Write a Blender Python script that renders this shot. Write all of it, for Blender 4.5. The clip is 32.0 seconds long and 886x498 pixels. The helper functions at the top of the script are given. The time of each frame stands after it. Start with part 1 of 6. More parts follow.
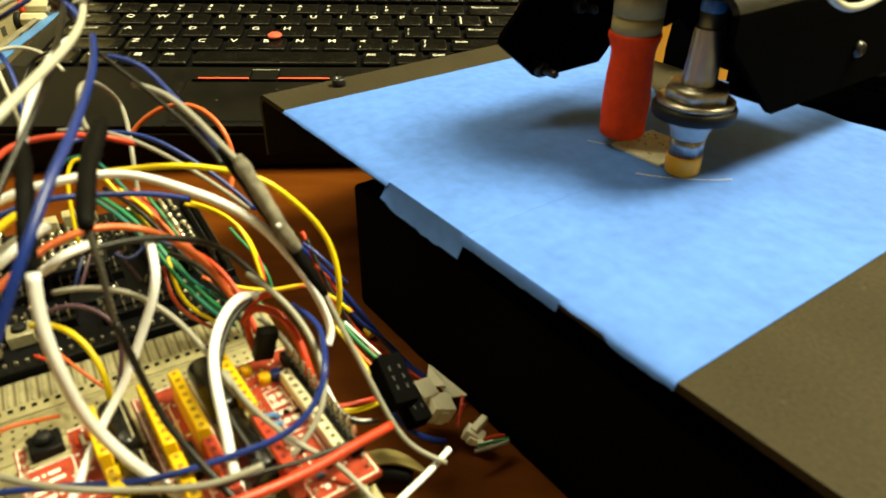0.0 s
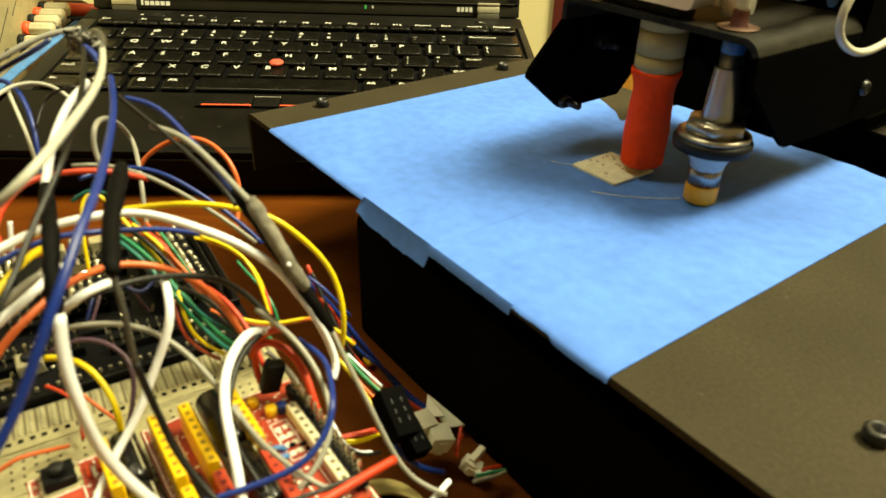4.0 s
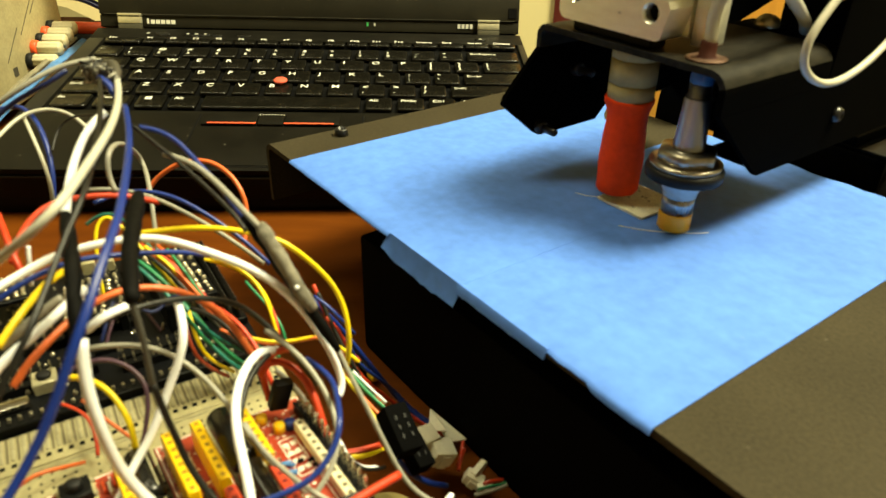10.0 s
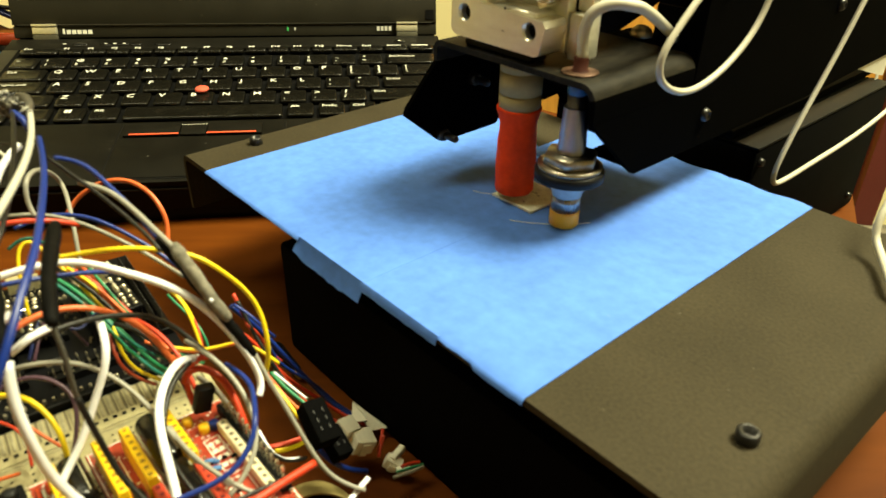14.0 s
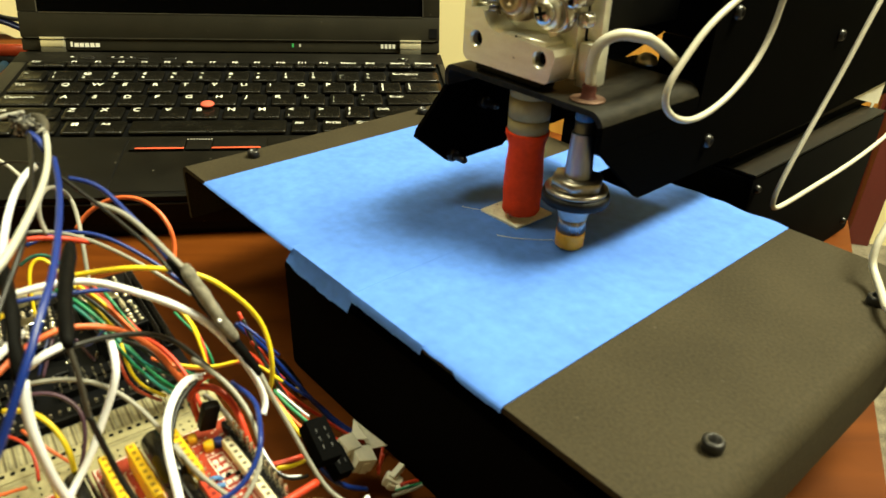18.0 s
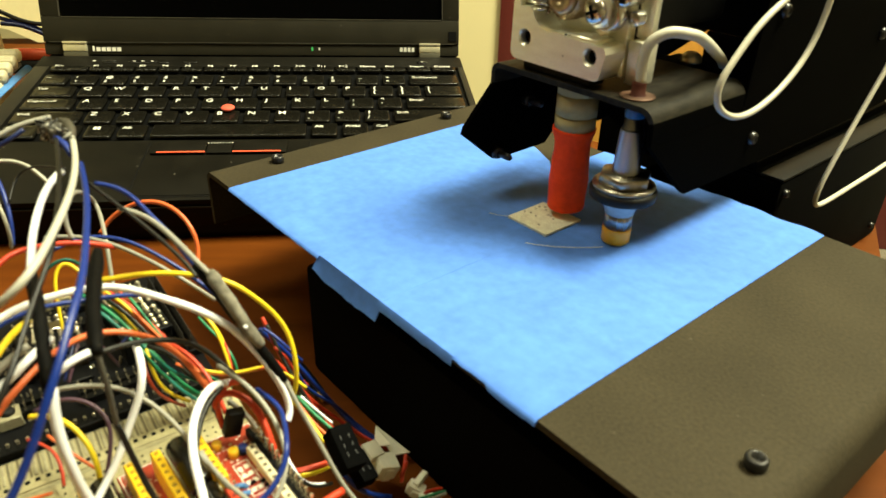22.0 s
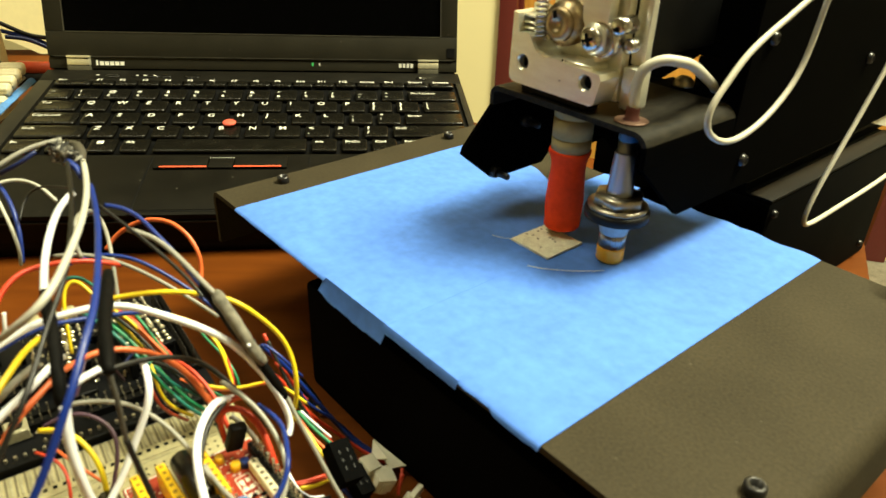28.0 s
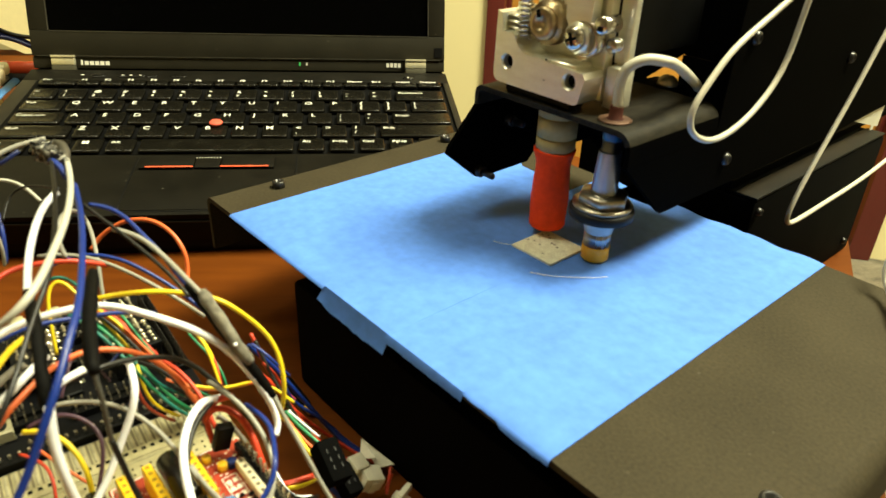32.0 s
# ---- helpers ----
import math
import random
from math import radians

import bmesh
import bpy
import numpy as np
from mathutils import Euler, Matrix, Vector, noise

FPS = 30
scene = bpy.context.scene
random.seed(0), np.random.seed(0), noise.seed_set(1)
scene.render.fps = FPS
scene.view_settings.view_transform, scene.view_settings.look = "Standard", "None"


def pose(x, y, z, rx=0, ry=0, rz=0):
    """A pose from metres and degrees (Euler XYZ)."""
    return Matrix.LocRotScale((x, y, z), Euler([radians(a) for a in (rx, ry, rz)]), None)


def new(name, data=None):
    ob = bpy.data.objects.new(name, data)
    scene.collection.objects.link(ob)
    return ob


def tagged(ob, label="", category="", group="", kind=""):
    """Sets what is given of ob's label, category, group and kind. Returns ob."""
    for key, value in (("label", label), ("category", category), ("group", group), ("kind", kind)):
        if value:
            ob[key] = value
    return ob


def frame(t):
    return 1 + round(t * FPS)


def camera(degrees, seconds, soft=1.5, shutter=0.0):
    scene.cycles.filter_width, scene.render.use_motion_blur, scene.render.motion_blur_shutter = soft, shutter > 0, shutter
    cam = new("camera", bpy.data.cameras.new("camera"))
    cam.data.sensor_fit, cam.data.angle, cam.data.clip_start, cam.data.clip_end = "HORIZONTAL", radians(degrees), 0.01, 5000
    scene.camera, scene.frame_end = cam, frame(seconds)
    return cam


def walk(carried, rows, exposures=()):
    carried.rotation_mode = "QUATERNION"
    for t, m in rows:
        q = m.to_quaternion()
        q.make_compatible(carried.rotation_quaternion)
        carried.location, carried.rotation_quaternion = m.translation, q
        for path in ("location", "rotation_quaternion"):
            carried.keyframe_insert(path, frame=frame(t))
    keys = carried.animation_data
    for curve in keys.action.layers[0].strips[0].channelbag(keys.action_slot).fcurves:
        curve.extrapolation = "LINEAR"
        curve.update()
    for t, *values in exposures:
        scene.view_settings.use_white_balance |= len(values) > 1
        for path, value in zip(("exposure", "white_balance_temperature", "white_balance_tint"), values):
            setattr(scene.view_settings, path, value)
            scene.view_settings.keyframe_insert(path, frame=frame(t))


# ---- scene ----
cam = camera(64.5, 32.0, soft=1.5)
cam.data.dof.use_dof = True
cam.data.dof.focus_distance = 0.50
cam.data.dof.aperture_fstop = 27
PATH = [
    (0.0, 0.1693, -0.4412, 0.1569, 57.76, -0.22, -2.81),
    (0.5, 0.1693, -0.4417, 0.1580, 57.81, -0.33, -2.84),
    (1.0, 0.1689, -0.4406, 0.1574, 57.83, -0.29, -2.80),
    (1.5, 0.1675, -0.4403, 0.1579, 58.11, -0.42, -2.85),
    (2.0, 0.1677, -0.4405, 0.1579, 58.06, -0.67, -2.81),
    (2.5, 0.1680, -0.4408, 0.1585, 57.91, -0.85, -2.92),
    (3.0, 0.1679, -0.4431, 0.1624, 58.55, -1.09, -2.96),
    (3.5, 0.1672, -0.4428, 0.1626, 58.82, -1.21, -3.08),
    (4.0, 0.1665, -0.4435, 0.1642, 59.17, -1.15, -3.01),
    (4.5, 0.1668, -0.4439, 0.1648, 59.11, -1.18, -3.18),
    (6.5, 0.1656, -0.4446, 0.1675, 59.55, -1.22, -3.23),
    (7.0, 0.1656, -0.4449, 0.1671, 59.38, -1.10, -3.24),
    (7.5, 0.1656, -0.4456, 0.1684, 59.52, -1.03, -2.98),
    (8.0, 0.1661, -0.4461, 0.1684, 59.53, -1.00, -3.01),
    (8.5, 0.1662, -0.4460, 0.1681, 59.39, -0.49, -2.95),
    (9.0, 0.1658, -0.4462, 0.1686, 59.65, -0.56, -3.06),
    (9.5, 0.1656, -0.4460, 0.1686, 59.71, -0.54, -2.82),
    (10.0, 0.1661, -0.4473, 0.1700, 59.91, -0.89, -3.02),
    (10.5, 0.1664, -0.4479, 0.1697, 59.65, -0.65, -2.99),
    (11.0, 0.1649, -0.4413, 0.1640, 57.54, 0.87, -2.34),
    (11.5, 0.1646, -0.4414, 0.1652, 57.99, 0.13, -2.98),
    (12.0, 0.1682, -0.4453, 0.1703, 58.59, -0.59, -4.65),
    (12.5, 0.1730, -0.4545, 0.1794, 59.18, -0.76, -6.83),
    (13.0, 0.1757, -0.4591, 0.1809, 58.65, -0.65, -7.54),
    (13.5, 0.1766, -0.4600, 0.1809, 58.66, -0.75, -8.04),
    (14.0, 0.1763, -0.4619, 0.1831, 59.09, -0.69, -8.31),
    (14.5, 0.1756, -0.4601, 0.1819, 59.11, -0.79, -8.38),
    (15.0, 0.1761, -0.4611, 0.1829, 59.07, -0.97, -8.20),
    (15.5, 0.1755, -0.4627, 0.1859, 59.71, -1.29, -8.44),
    (17.5, 0.1744, -0.4632, 0.1871, 59.99, -1.48, -8.18),
    (18.0, 0.1743, -0.4638, 0.1883, 60.05, -1.63, -8.00),
    (18.5, 0.1743, -0.4635, 0.1886, 59.95, -1.81, -8.08),
    (19.0, 0.1735, -0.4629, 0.1882, 60.12, -1.48, -7.64),
    (19.5, 0.1726, -0.4619, 0.1881, 60.07, -1.38, -7.49),
    (20.0, 0.1735, -0.4629, 0.1879, 60.03, -1.36, -7.50),
    (20.5, 0.1726, -0.4613, 0.1871, 60.02, -1.53, -7.28),
    (21.0, 0.1728, -0.4622, 0.1884, 60.09, -1.70, -7.40),
    (21.5, 0.1722, -0.4620, 0.1881, 60.19, -1.41, -7.29),
    (22.0, 0.1714, -0.4609, 0.1879, 60.22, -1.17, -6.90),
    (22.5, 0.1718, -0.4612, 0.1880, 60.22, -1.46, -7.09),
    (23.0, 0.1713, -0.4616, 0.1888, 60.37, -1.47, -6.84),
    (23.5, 0.1716, -0.4624, 0.1892, 60.39, -1.40, -6.87),
    (24.0, 0.1715, -0.4628, 0.1901, 60.36, -1.27, -6.90),
    (24.5, 0.1709, -0.4629, 0.1908, 60.78, -1.24, -6.89),
    (25.0, 0.1711, -0.4627, 0.1905, 60.62, -1.36, -6.82),
    (25.5, 0.1711, -0.4638, 0.1922, 60.72, -1.59, -6.92),
    (27.5, 0.1713, -0.4649, 0.1936, 60.90, -1.37, -6.96),
    (28.0, 0.1708, -0.4652, 0.1944, 60.93, -1.61, -6.92),
    (28.5, 0.1712, -0.4655, 0.1938, 60.91, -1.56, -6.96),
    (29.0, 0.1709, -0.4650, 0.1936, 60.90, -1.27, -6.90),
    (29.5, 0.1707, -0.4656, 0.1945, 61.01, -1.20, -6.91),
    (30.0, 0.1710, -0.4654, 0.1938, 60.86, -1.10, -6.69),
    (30.5, 0.1710, -0.4668, 0.1956, 61.14, -1.47, -6.90),
    (31.0, 0.1710, -0.4668, 0.1957, 61.26, -1.54, -7.16),
    (31.5, 0.1714, -0.4662, 0.1947, 61.04, -1.50, -7.34),
    (32.0, 0.1713, -0.4657, 0.1940, 60.98, -1.82, -7.83),
]
# seconds, bed travel, arm travel, in millimetres
TRAVEL = [
    (0.0, 6.3, -9.6),
    (0.5, 6.3, -10.7),
    (1.0, -8.6, -11.1),
    (1.5, -10.0, 2.5),
    (2.0, 0.5, 7.3),
    (2.5, 7.8, 0.3),
    (3.0, 5.3, -11.1),
    (3.5, -9.5, -11.1),
    (4.0, -10.0, 2.7),
    (4.5, -0.4, 7.7),
    (5.0, 7.6, 0.5),
    (5.5, 4.6, -10.6),
    (6.0, -6.5, -6.5),
    (6.5, -5.2, 2.1),
    (7.0, 5.9, -8.8),
    (7.5, -2.0, -2.1),
    (8.0, -7.2, 3.5),
    (8.5, 3.6, -7.9),
    (9.0, -1.5, -3.5),
    (9.5, -7.9, 3.1),
    (10.0, 3.1, -8.1),
    (10.5, -3.0, -3.0),
    (11.0, -6.1, -0.5),
    (11.5, 3.8, -10.6),
    (12.0, -7.7, 0.3),
    (12.5, -1.7, -5.4),
    (13.0, -2.9, -5.5),
    (13.5, -6.2, -2.3),
    (14.0, -0.2, -9.1),
    (14.5, -8.7, -1.0),
    (15.0, -0.1, -10.5),
    (15.5, -8.8, -1.6),
    (16.0, -0.8, -10.2),
    (16.5, -8.6, -2.6),
    (17.0, -5.0, -6.2),
    (17.5, -2.8, -9.6),
    (18.0, -7.6, -6.0),
    (18.5, -9.5, -5.3),
    (19.0, -8.9, -6.7),
    (19.5, 3.0, -10.5),
    (20.0, 0.2, -2.3),
    (20.5, -6.7, 5.8),
    (21.0, 4.2, -5.6),
    (21.5, 1.4, -2.1),
    (22.0, -5.4, 5.7),
    (22.5, 5.2, -5.5),
    (23.0, 0.0, -0.0),
    (23.5, -2.1, 3.2),
    (24.0, 7.6, -6.6),
    (24.5, -2.9, 4.7),
    (25.0, 2.8, -0.8),
    (25.5, 3.5, -0.9),
    (26.0, -1.6, 4.8),
    (26.5, 5.6, -1.6),
    (27.0, 1.2, 4.2),
    (27.5, 8.1, -2.5),
    (28.0, -1.4, 6.9),
    (28.5, 8.6, -2.1),
    (29.0, 0.7, 7.0),
    (29.5, 6.1, 1.2),
    (30.0, 5.8, 3.0),
    (30.5, 1.9, 7.6),
    (31.0, 5.0, 5.0),
    (31.5, 6.8, 4.4),
    (32.0, 6.2, 5.7),
]
# seconds, exposure, white balance
EXPOSURE = [
    (0.0, 0.39, 7150, 8),
    (9.0, 0.44, 7100, 8),
    (14.0, 0.50, 6750, 9),
    (20.0, 0.51, 6350, 10),
    (25.0, 0.54, 6400, 11),
    (32.0, 0.54, 6400, 11),
]
walk(cam, [(t, pose(x, y, z, rx, ry, rz)) for t, x, y, z, rx, ry, rz in PATH], EXPOSURE)

# ---- world and lights ----
world = bpy.data.worlds.new("room_air")
scene.world = world
world.use_nodes = True
world.node_tree.nodes["Background"].inputs[0].default_value = (1.0, 0.9, 0.7, 1)
world.node_tree.nodes["Background"].inputs[1].default_value = 0.004


def area_lamp(name, x, y, z, sx, sy, watts, colour):
    data = bpy.data.lights.new(name, "AREA")
    data.shape, data.size, data.size_y, data.energy, data.color = "RECTANGLE", sx, sy, watts, colour
    ob = new(name, data)
    ob.matrix_world = pose(x, y, z)
    return ob


LAMP_COLOUR = (1.0, 0.97, 0.64)
area_lamp("lamp_1", 1.28, -0.12, 1.93, 0.8, 0.7, 111, LAMP_COLOUR)
# added fill overhead, without a known fixture, to lift the arm's shadow
area_lamp("fill_lamp", -0.6, 0.05, 1.93, 1.2, 0.3, 15, LAMP_COLOUR)

# ---- frames of reference ----
PRINTER = pose(0.1212, -0.1921, 0.0635, 0, 0, -56.96)
DECK = pose(0, 0, 0.0425, 7.29, 0.87, 0.06)
WALL = pose(1.6256, 1.0672, 0, 0, 0, -20.35)


# ---- materials ----
def mat(name, colour, rough=0.5, metal=0.0, var=0.12, scale=60.0, bump=0.0, fine=600.0, coat=0.0, spec=0.5, stretch=None, dust=0.0, dust_scale=260.0):
    """A surface whose colour wanders at two scales, with uneven gloss, a fine relief and sparse specks of dust."""
    m = bpy.data.materials.new(name)
    m.use_nodes = True
    nt = m.node_tree
    b = nt.nodes["Principled BSDF"]
    b.inputs["Metallic"].default_value = metal
    b.inputs["Specular IOR Level"].default_value = spec
    b.inputs["Coat Weight"].default_value = coat
    tc = nt.nodes.new("ShaderNodeTexCoord")
    mp = nt.nodes.new("ShaderNodeMapping")
    if stretch:
        mp.inputs["Scale"].default_value = stretch
    nt.links.new(tc.outputs["Object"], mp.inputs["Vector"])
    n1, n2 = nt.nodes.new("ShaderNodeTexNoise"), nt.nodes.new("ShaderNodeTexNoise")
    n1.inputs["Scale"].default_value, n2.inputs["Scale"].default_value = scale, fine
    n1.inputs["Detail"].default_value, n2.inputs["Detail"].default_value = 5, 3
    for n in (n1, n2):
        nt.links.new(mp.outputs["Vector"], n.inputs["Vector"])
    add = nt.nodes.new("ShaderNodeMath")
    add.operation = "MULTIPLY_ADD"
    add.inputs[1].default_value = 0.5
    nt.links.new(n2.outputs["Fac"], add.inputs[0])
    half = nt.nodes.new("ShaderNodeMath")
    half.operation = "MULTIPLY"
    half.inputs[1].default_value = 0.5
    nt.links.new(n1.outputs["Fac"], half.inputs[0])
    nt.links.new(half.outputs[0], add.inputs[2])
    ramp = nt.nodes.new("ShaderNodeValToRGB")
    ramp.color_ramp.elements[0].position, ramp.color_ramp.elements[1].position = 0.32, 0.68
    ramp.color_ramp.elements[0].color = (*[max(0, c * (1 - var)) for c in colour], 1)
    ramp.color_ramp.elements[1].color = (*[min(1, c * (1 + var)) for c in colour], 1)
    nt.links.new(add.outputs[0], ramp.inputs[0])
    if dust:
        vor = nt.nodes.new("ShaderNodeTexVoronoi")
        vor.inputs["Scale"].default_value = dust_scale
        nt.links.new(tc.outputs["Object"], vor.inputs["Vector"])
        cut = nt.nodes.new("ShaderNodeMapRange")
        cut.inputs["From Min"].default_value, cut.inputs["From Max"].default_value = 0.11, 0.05
        cut.inputs["To Min"].default_value, cut.inputs["To Max"].default_value = 0.0, dust
        nt.links.new(vor.outputs["Distance"], cut.inputs["Value"])
        few = nt.nodes.new("ShaderNodeMath")
        few.operation = "MULTIPLY"
        rare = nt.nodes.new("ShaderNodeMapRange")
        rare.inputs["From Min"].default_value, rare.inputs["From Max"].default_value = 0.72, 0.95
        split = nt.nodes.new("ShaderNodeSeparateColor")
        nt.links.new(vor.outputs["Color"], split.inputs[0])
        nt.links.new(split.outputs[0], rare.inputs["Value"])
        nt.links.new(cut.outputs[0], few.inputs[0])
        nt.links.new(rare.outputs[0], few.inputs[1])
        mix = nt.nodes.new("ShaderNodeMix")
        mix.data_type = "RGBA"
        mix.inputs["B"].default_value = (0.34, 0.31, 0.24, 1)
        nt.links.new(few.outputs[0], mix.inputs["Factor"])
        nt.links.new(ramp.outputs[0], mix.inputs["A"])
        nt.links.new(mix.outputs["Result"], b.inputs["Base Color"])
    else:
        nt.links.new(ramp.outputs[0], b.inputs["Base Color"])
    mr = nt.nodes.new("ShaderNodeMapRange")
    mr.inputs["To Min"].default_value, mr.inputs["To Max"].default_value = max(0.03, rough - 0.1), min(1, rough + 0.1)
    nt.links.new(n1.outputs["Fac"], mr.inputs["Value"])
    nt.links.new(mr.outputs[0], b.inputs["Roughness"])
    if bump:
        bp = nt.nodes.new("ShaderNodeBump")
        bp.inputs["Strength"].default_value, bp.inputs["Distance"].default_value = bump, 0.0004
        nt.links.new(n2.outputs["Fac"], bp.inputs["Height"])
        nt.links.new(bp.outputs["Normal"], b.inputs["Normal"])
    return m


def wood(name, dark, light, rough, stretch, scale):
    m = mat(name, light, rough, var=0.0, fine=900, bump=0.05)
    nt = m.node_tree
    b = nt.nodes["Principled BSDF"]
    tc, mp = nt.nodes.new("ShaderNodeTexCoord"), nt.nodes.new("ShaderNodeMapping")
    mp.inputs["Scale"].default_value = stretch
    n = nt.nodes.new("ShaderNodeTexNoise")
    n.inputs["Scale"].default_value, n.inputs["Detail"].default_value, n.inputs["Distortion"].default_value = scale, 8, 1.2
    ramp = nt.nodes.new("ShaderNodeValToRGB")
    ramp.color_ramp.elements[0].position, ramp.color_ramp.elements[1].position = 0.3, 0.7
    ramp.color_ramp.elements[0].color, ramp.color_ramp.elements[1].color = (*dark, 1), (*light, 1)
    nt.links.new(tc.outputs["Object"], mp.inputs["Vector"])
    nt.links.new(mp.outputs["Vector"], n.inputs["Vector"])
    nt.links.new(n.outputs["Fac"], ramp.inputs[0])
    nt.links.new(ramp.outputs[0], b.inputs["Base Color"])
    return m


TABLE_WOOD = wood("table_wood", (0.074, 0.0175, 0.0014), (0.120, 0.0315, 0.0025), 0.55, (3, 14, 3), 3.0)
TABLE_WOOD.node_tree.nodes["Principled BSDF"].inputs["Specular IOR Level"].default_value = 0.07
DOOR_WOOD = wood("door_wood", (0.50, 0.22, 0.03), (0.66, 0.32, 0.05), 0.45, (9, 9, 1), 3.0)
MAROON = mat("maroon_paint", (0.11, 0.016, 0.012), 0.4, var=0.1, scale=4, fine=200)
WALL_PAINT = mat("cream_wall_paint", (0.80, 0.70, 0.38), 0.85, var=0.03, scale=3, fine=300, bump=0.1)
UNSEEN_WALL_DULL = mat("unseen_wall_brown", (0.24, 0.20, 0.13), 0.9, var=0.06, scale=3, fine=200)
CEILING_PAINT = mat("white_ceiling", (0.78, 0.76, 0.68), 0.9, var=0.04, scale=5, fine=90)
CARPET = mat("grey_carpet", (0.16, 0.14, 0.10), 0.95, var=0.75, scale=30, fine=420, bump=0.6)
POWDER = mat("black_powder_coat", (0.0400, 0.0330, 0.0200), 0.7, var=0.30, scale=24, fine=900, bump=0.12, spec=0.06, dust=0.10, dust_scale=190)
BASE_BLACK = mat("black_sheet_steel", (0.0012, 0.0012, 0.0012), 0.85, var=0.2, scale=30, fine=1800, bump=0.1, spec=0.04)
TAPE = mat("blue_painters_tape", (0.081, 0.208, 0.685), 0.74, var=0.16, scale=34, fine=210, bump=0.10, spec=0.20, dust=0.06, dust_scale=150)
# arm top: dust, plus a paler colour for the light it catches
DUSTY_LIT_BLACK = mat("dusty_lit_steel", (0.0140, 0.0120, 0.0078), 0.6, var=0.9, scale=60, fine=500, bump=0.1, spec=0.12, stretch=(1, 0.35, 1))
LIT_RIM = mat("dusty_lit_rim", (0.0060, 0.0058, 0.0044), 0.6, var=0.5, scale=60, fine=500, bump=0.1, spec=0.1)
# arm sides: near-black, their shade put into the colour
ARM_SHADE_BLACK = mat("shaded_black_steel", (0.0008, 0.0007, 0.0005), 0.85, var=0.35, scale=40, fine=2200, bump=0.12, spec=0.014, dust=0.012)
SCREW = mat("black_oxide_screw", (0.020, 0.019, 0.018), 0.35, 0.3, scale=300)
PLA = mat("off_white_plastic_print", (0.90, 0.84, 0.64), 0.6, var=0.26, scale=420, fine=1500, bump=0.7)
PIT = mat("pit_in_print", (0.20, 0.17, 0.11), 0.7, var=0.3)
THREAD = mat("clear_filament_thread", (0.75, 0.78, 0.8), 0.25, var=0.05)
RED_SLEEVE = mat("red_silicone", (1.0, 0.062, 0.008), 0.6, var=0.2, scale=150, fine=500, bump=0.15, spec=0.10)
TAN = mat("tan_peek_plastic", (0.36, 0.29, 0.135), 0.65, var=0.1, scale=120, spec=0.12)
BRASS = mat("brass", (0.42, 0.27, 0.08), 0.35, 1.0, var=0.3, scale=300)
ALU = mat("machined_aluminium", (0.95, 0.92, 0.76), 0.32, 0.72, var=0.12, scale=120, fine=1500, bump=0.06, stretch=(1, 1, 4))
BRONZE = mat("worn_bronze", (0.46, 0.36, 0.22), 0.36, 0.9, var=0.35, scale=260)
STEEL = mat("bright_steel", (0.62, 0.60, 0.56), 0.2, 1.0, var=0.15, scale=220)
CHROME = mat("nickel_plate", (0.36, 0.37, 0.39), 0.30, 1.0, var=0.2, scale=200, stretch=(1, 1, 0.2))
NUT_BRASS = mat("nickel_brass_nut", (0.42, 0.385, 0.32), 0.36, 1.0, var=0.3, scale=250)
RUBBER = mat("black_rubber", (0.006, 0.006, 0.006), 0.55, var=0.2, spec=0.25)
PROBE_TIP = mat("orange_sensor_tip", (1.0, 0.43, 0.008), 0.4, var=0.06)
PROBE_BLUE = mat("clear_blue_ring", (0.02, 0.11, 0.26), 0.3, var=0.15)
PALE_PLASTIC = mat("pale_blue_grey_plastic", (0.40, 0.52, 0.60), 0.35, var=0.15, scale=200)
WHITE_CABLE = mat("white_cable", (0.55, 0.52, 0.42), 0.45, var=0.06)
COPPER_RING = mat("dull_copper_ring", (0.14, 0.075, 0.048), 0.5, 0.4, var=0.2, scale=300)
BROWN_GROMMET = mat("brown_shrink", (0.075, 0.018, 0.010), 0.65, spec=0.25)
LAPTOP_BLACK = mat("soft_black_plastic", (0.0052, 0.0045, 0.0027), 0.55, var=0.45, scale=50, fine=2500, bump=0.12, spec=0.10, dust=0.22, dust_scale=140)
LAPTOP_EDGE = mat("paler_black_edge", (0.010, 0.009, 0.0065), 0.45, var=0.3, spec=0.22)
BEZEL = mat("matt_bezel_plastic", (0.0195, 0.0172, 0.0105), 0.6, var=0.2, scale=50, fine=2500, bump=0.1, spec=0.12, dust=0.2, dust_scale=110)
# highlight along the bezel edges, put into the colour
EDGE_HIGHLIGHT = mat("edge_highlight", (0.042, 0.038, 0.027), 0.5, var=0.5, scale=90)
KEY_BLACK = mat("key_plastic", (0.0056, 0.0050, 0.0034), 0.25, var=0.5, scale=90, fine=2500, bump=0.05, spec=0.28)
LEGEND = mat("white_legend", (0.84, 0.82, 0.73), 0.6, var=0.1)
LEGEND_DIM = mat("grey_legend", (0.62, 0.60, 0.52), 0.6, var=0.1)
TRACK_RED = mat("red_rubber_nub", (0.60, 0.085, 0.045), 0.7, var=0.2, scale=400)
STRIPE_RED = mat("red_button_stripe", (0.75, 0.10, 0.04), 0.4, var=0.05)
SCREEN = mat("dark_glossy_panel", (0.0008, 0.0008, 0.0008), 0.25, var=0.1, spec=0.02)
HINGE = mat("satin_hinge_metal", (0.80, 0.74, 0.52), 0.42, 0.7, var=0.1)
HINGE_DARK = mat("shaded_hinge_metal", (0.10, 0.092, 0.062), 0.5, 0.4, var=0.15)
LED_GREEN = mat("green_indicator", (0.05, 0.45, 0.12), 0.4)
BOARD_CREAM = mat("cream_breadboard", (0.36, 0.32, 0.175), 0.55, var=0.2, scale=160)
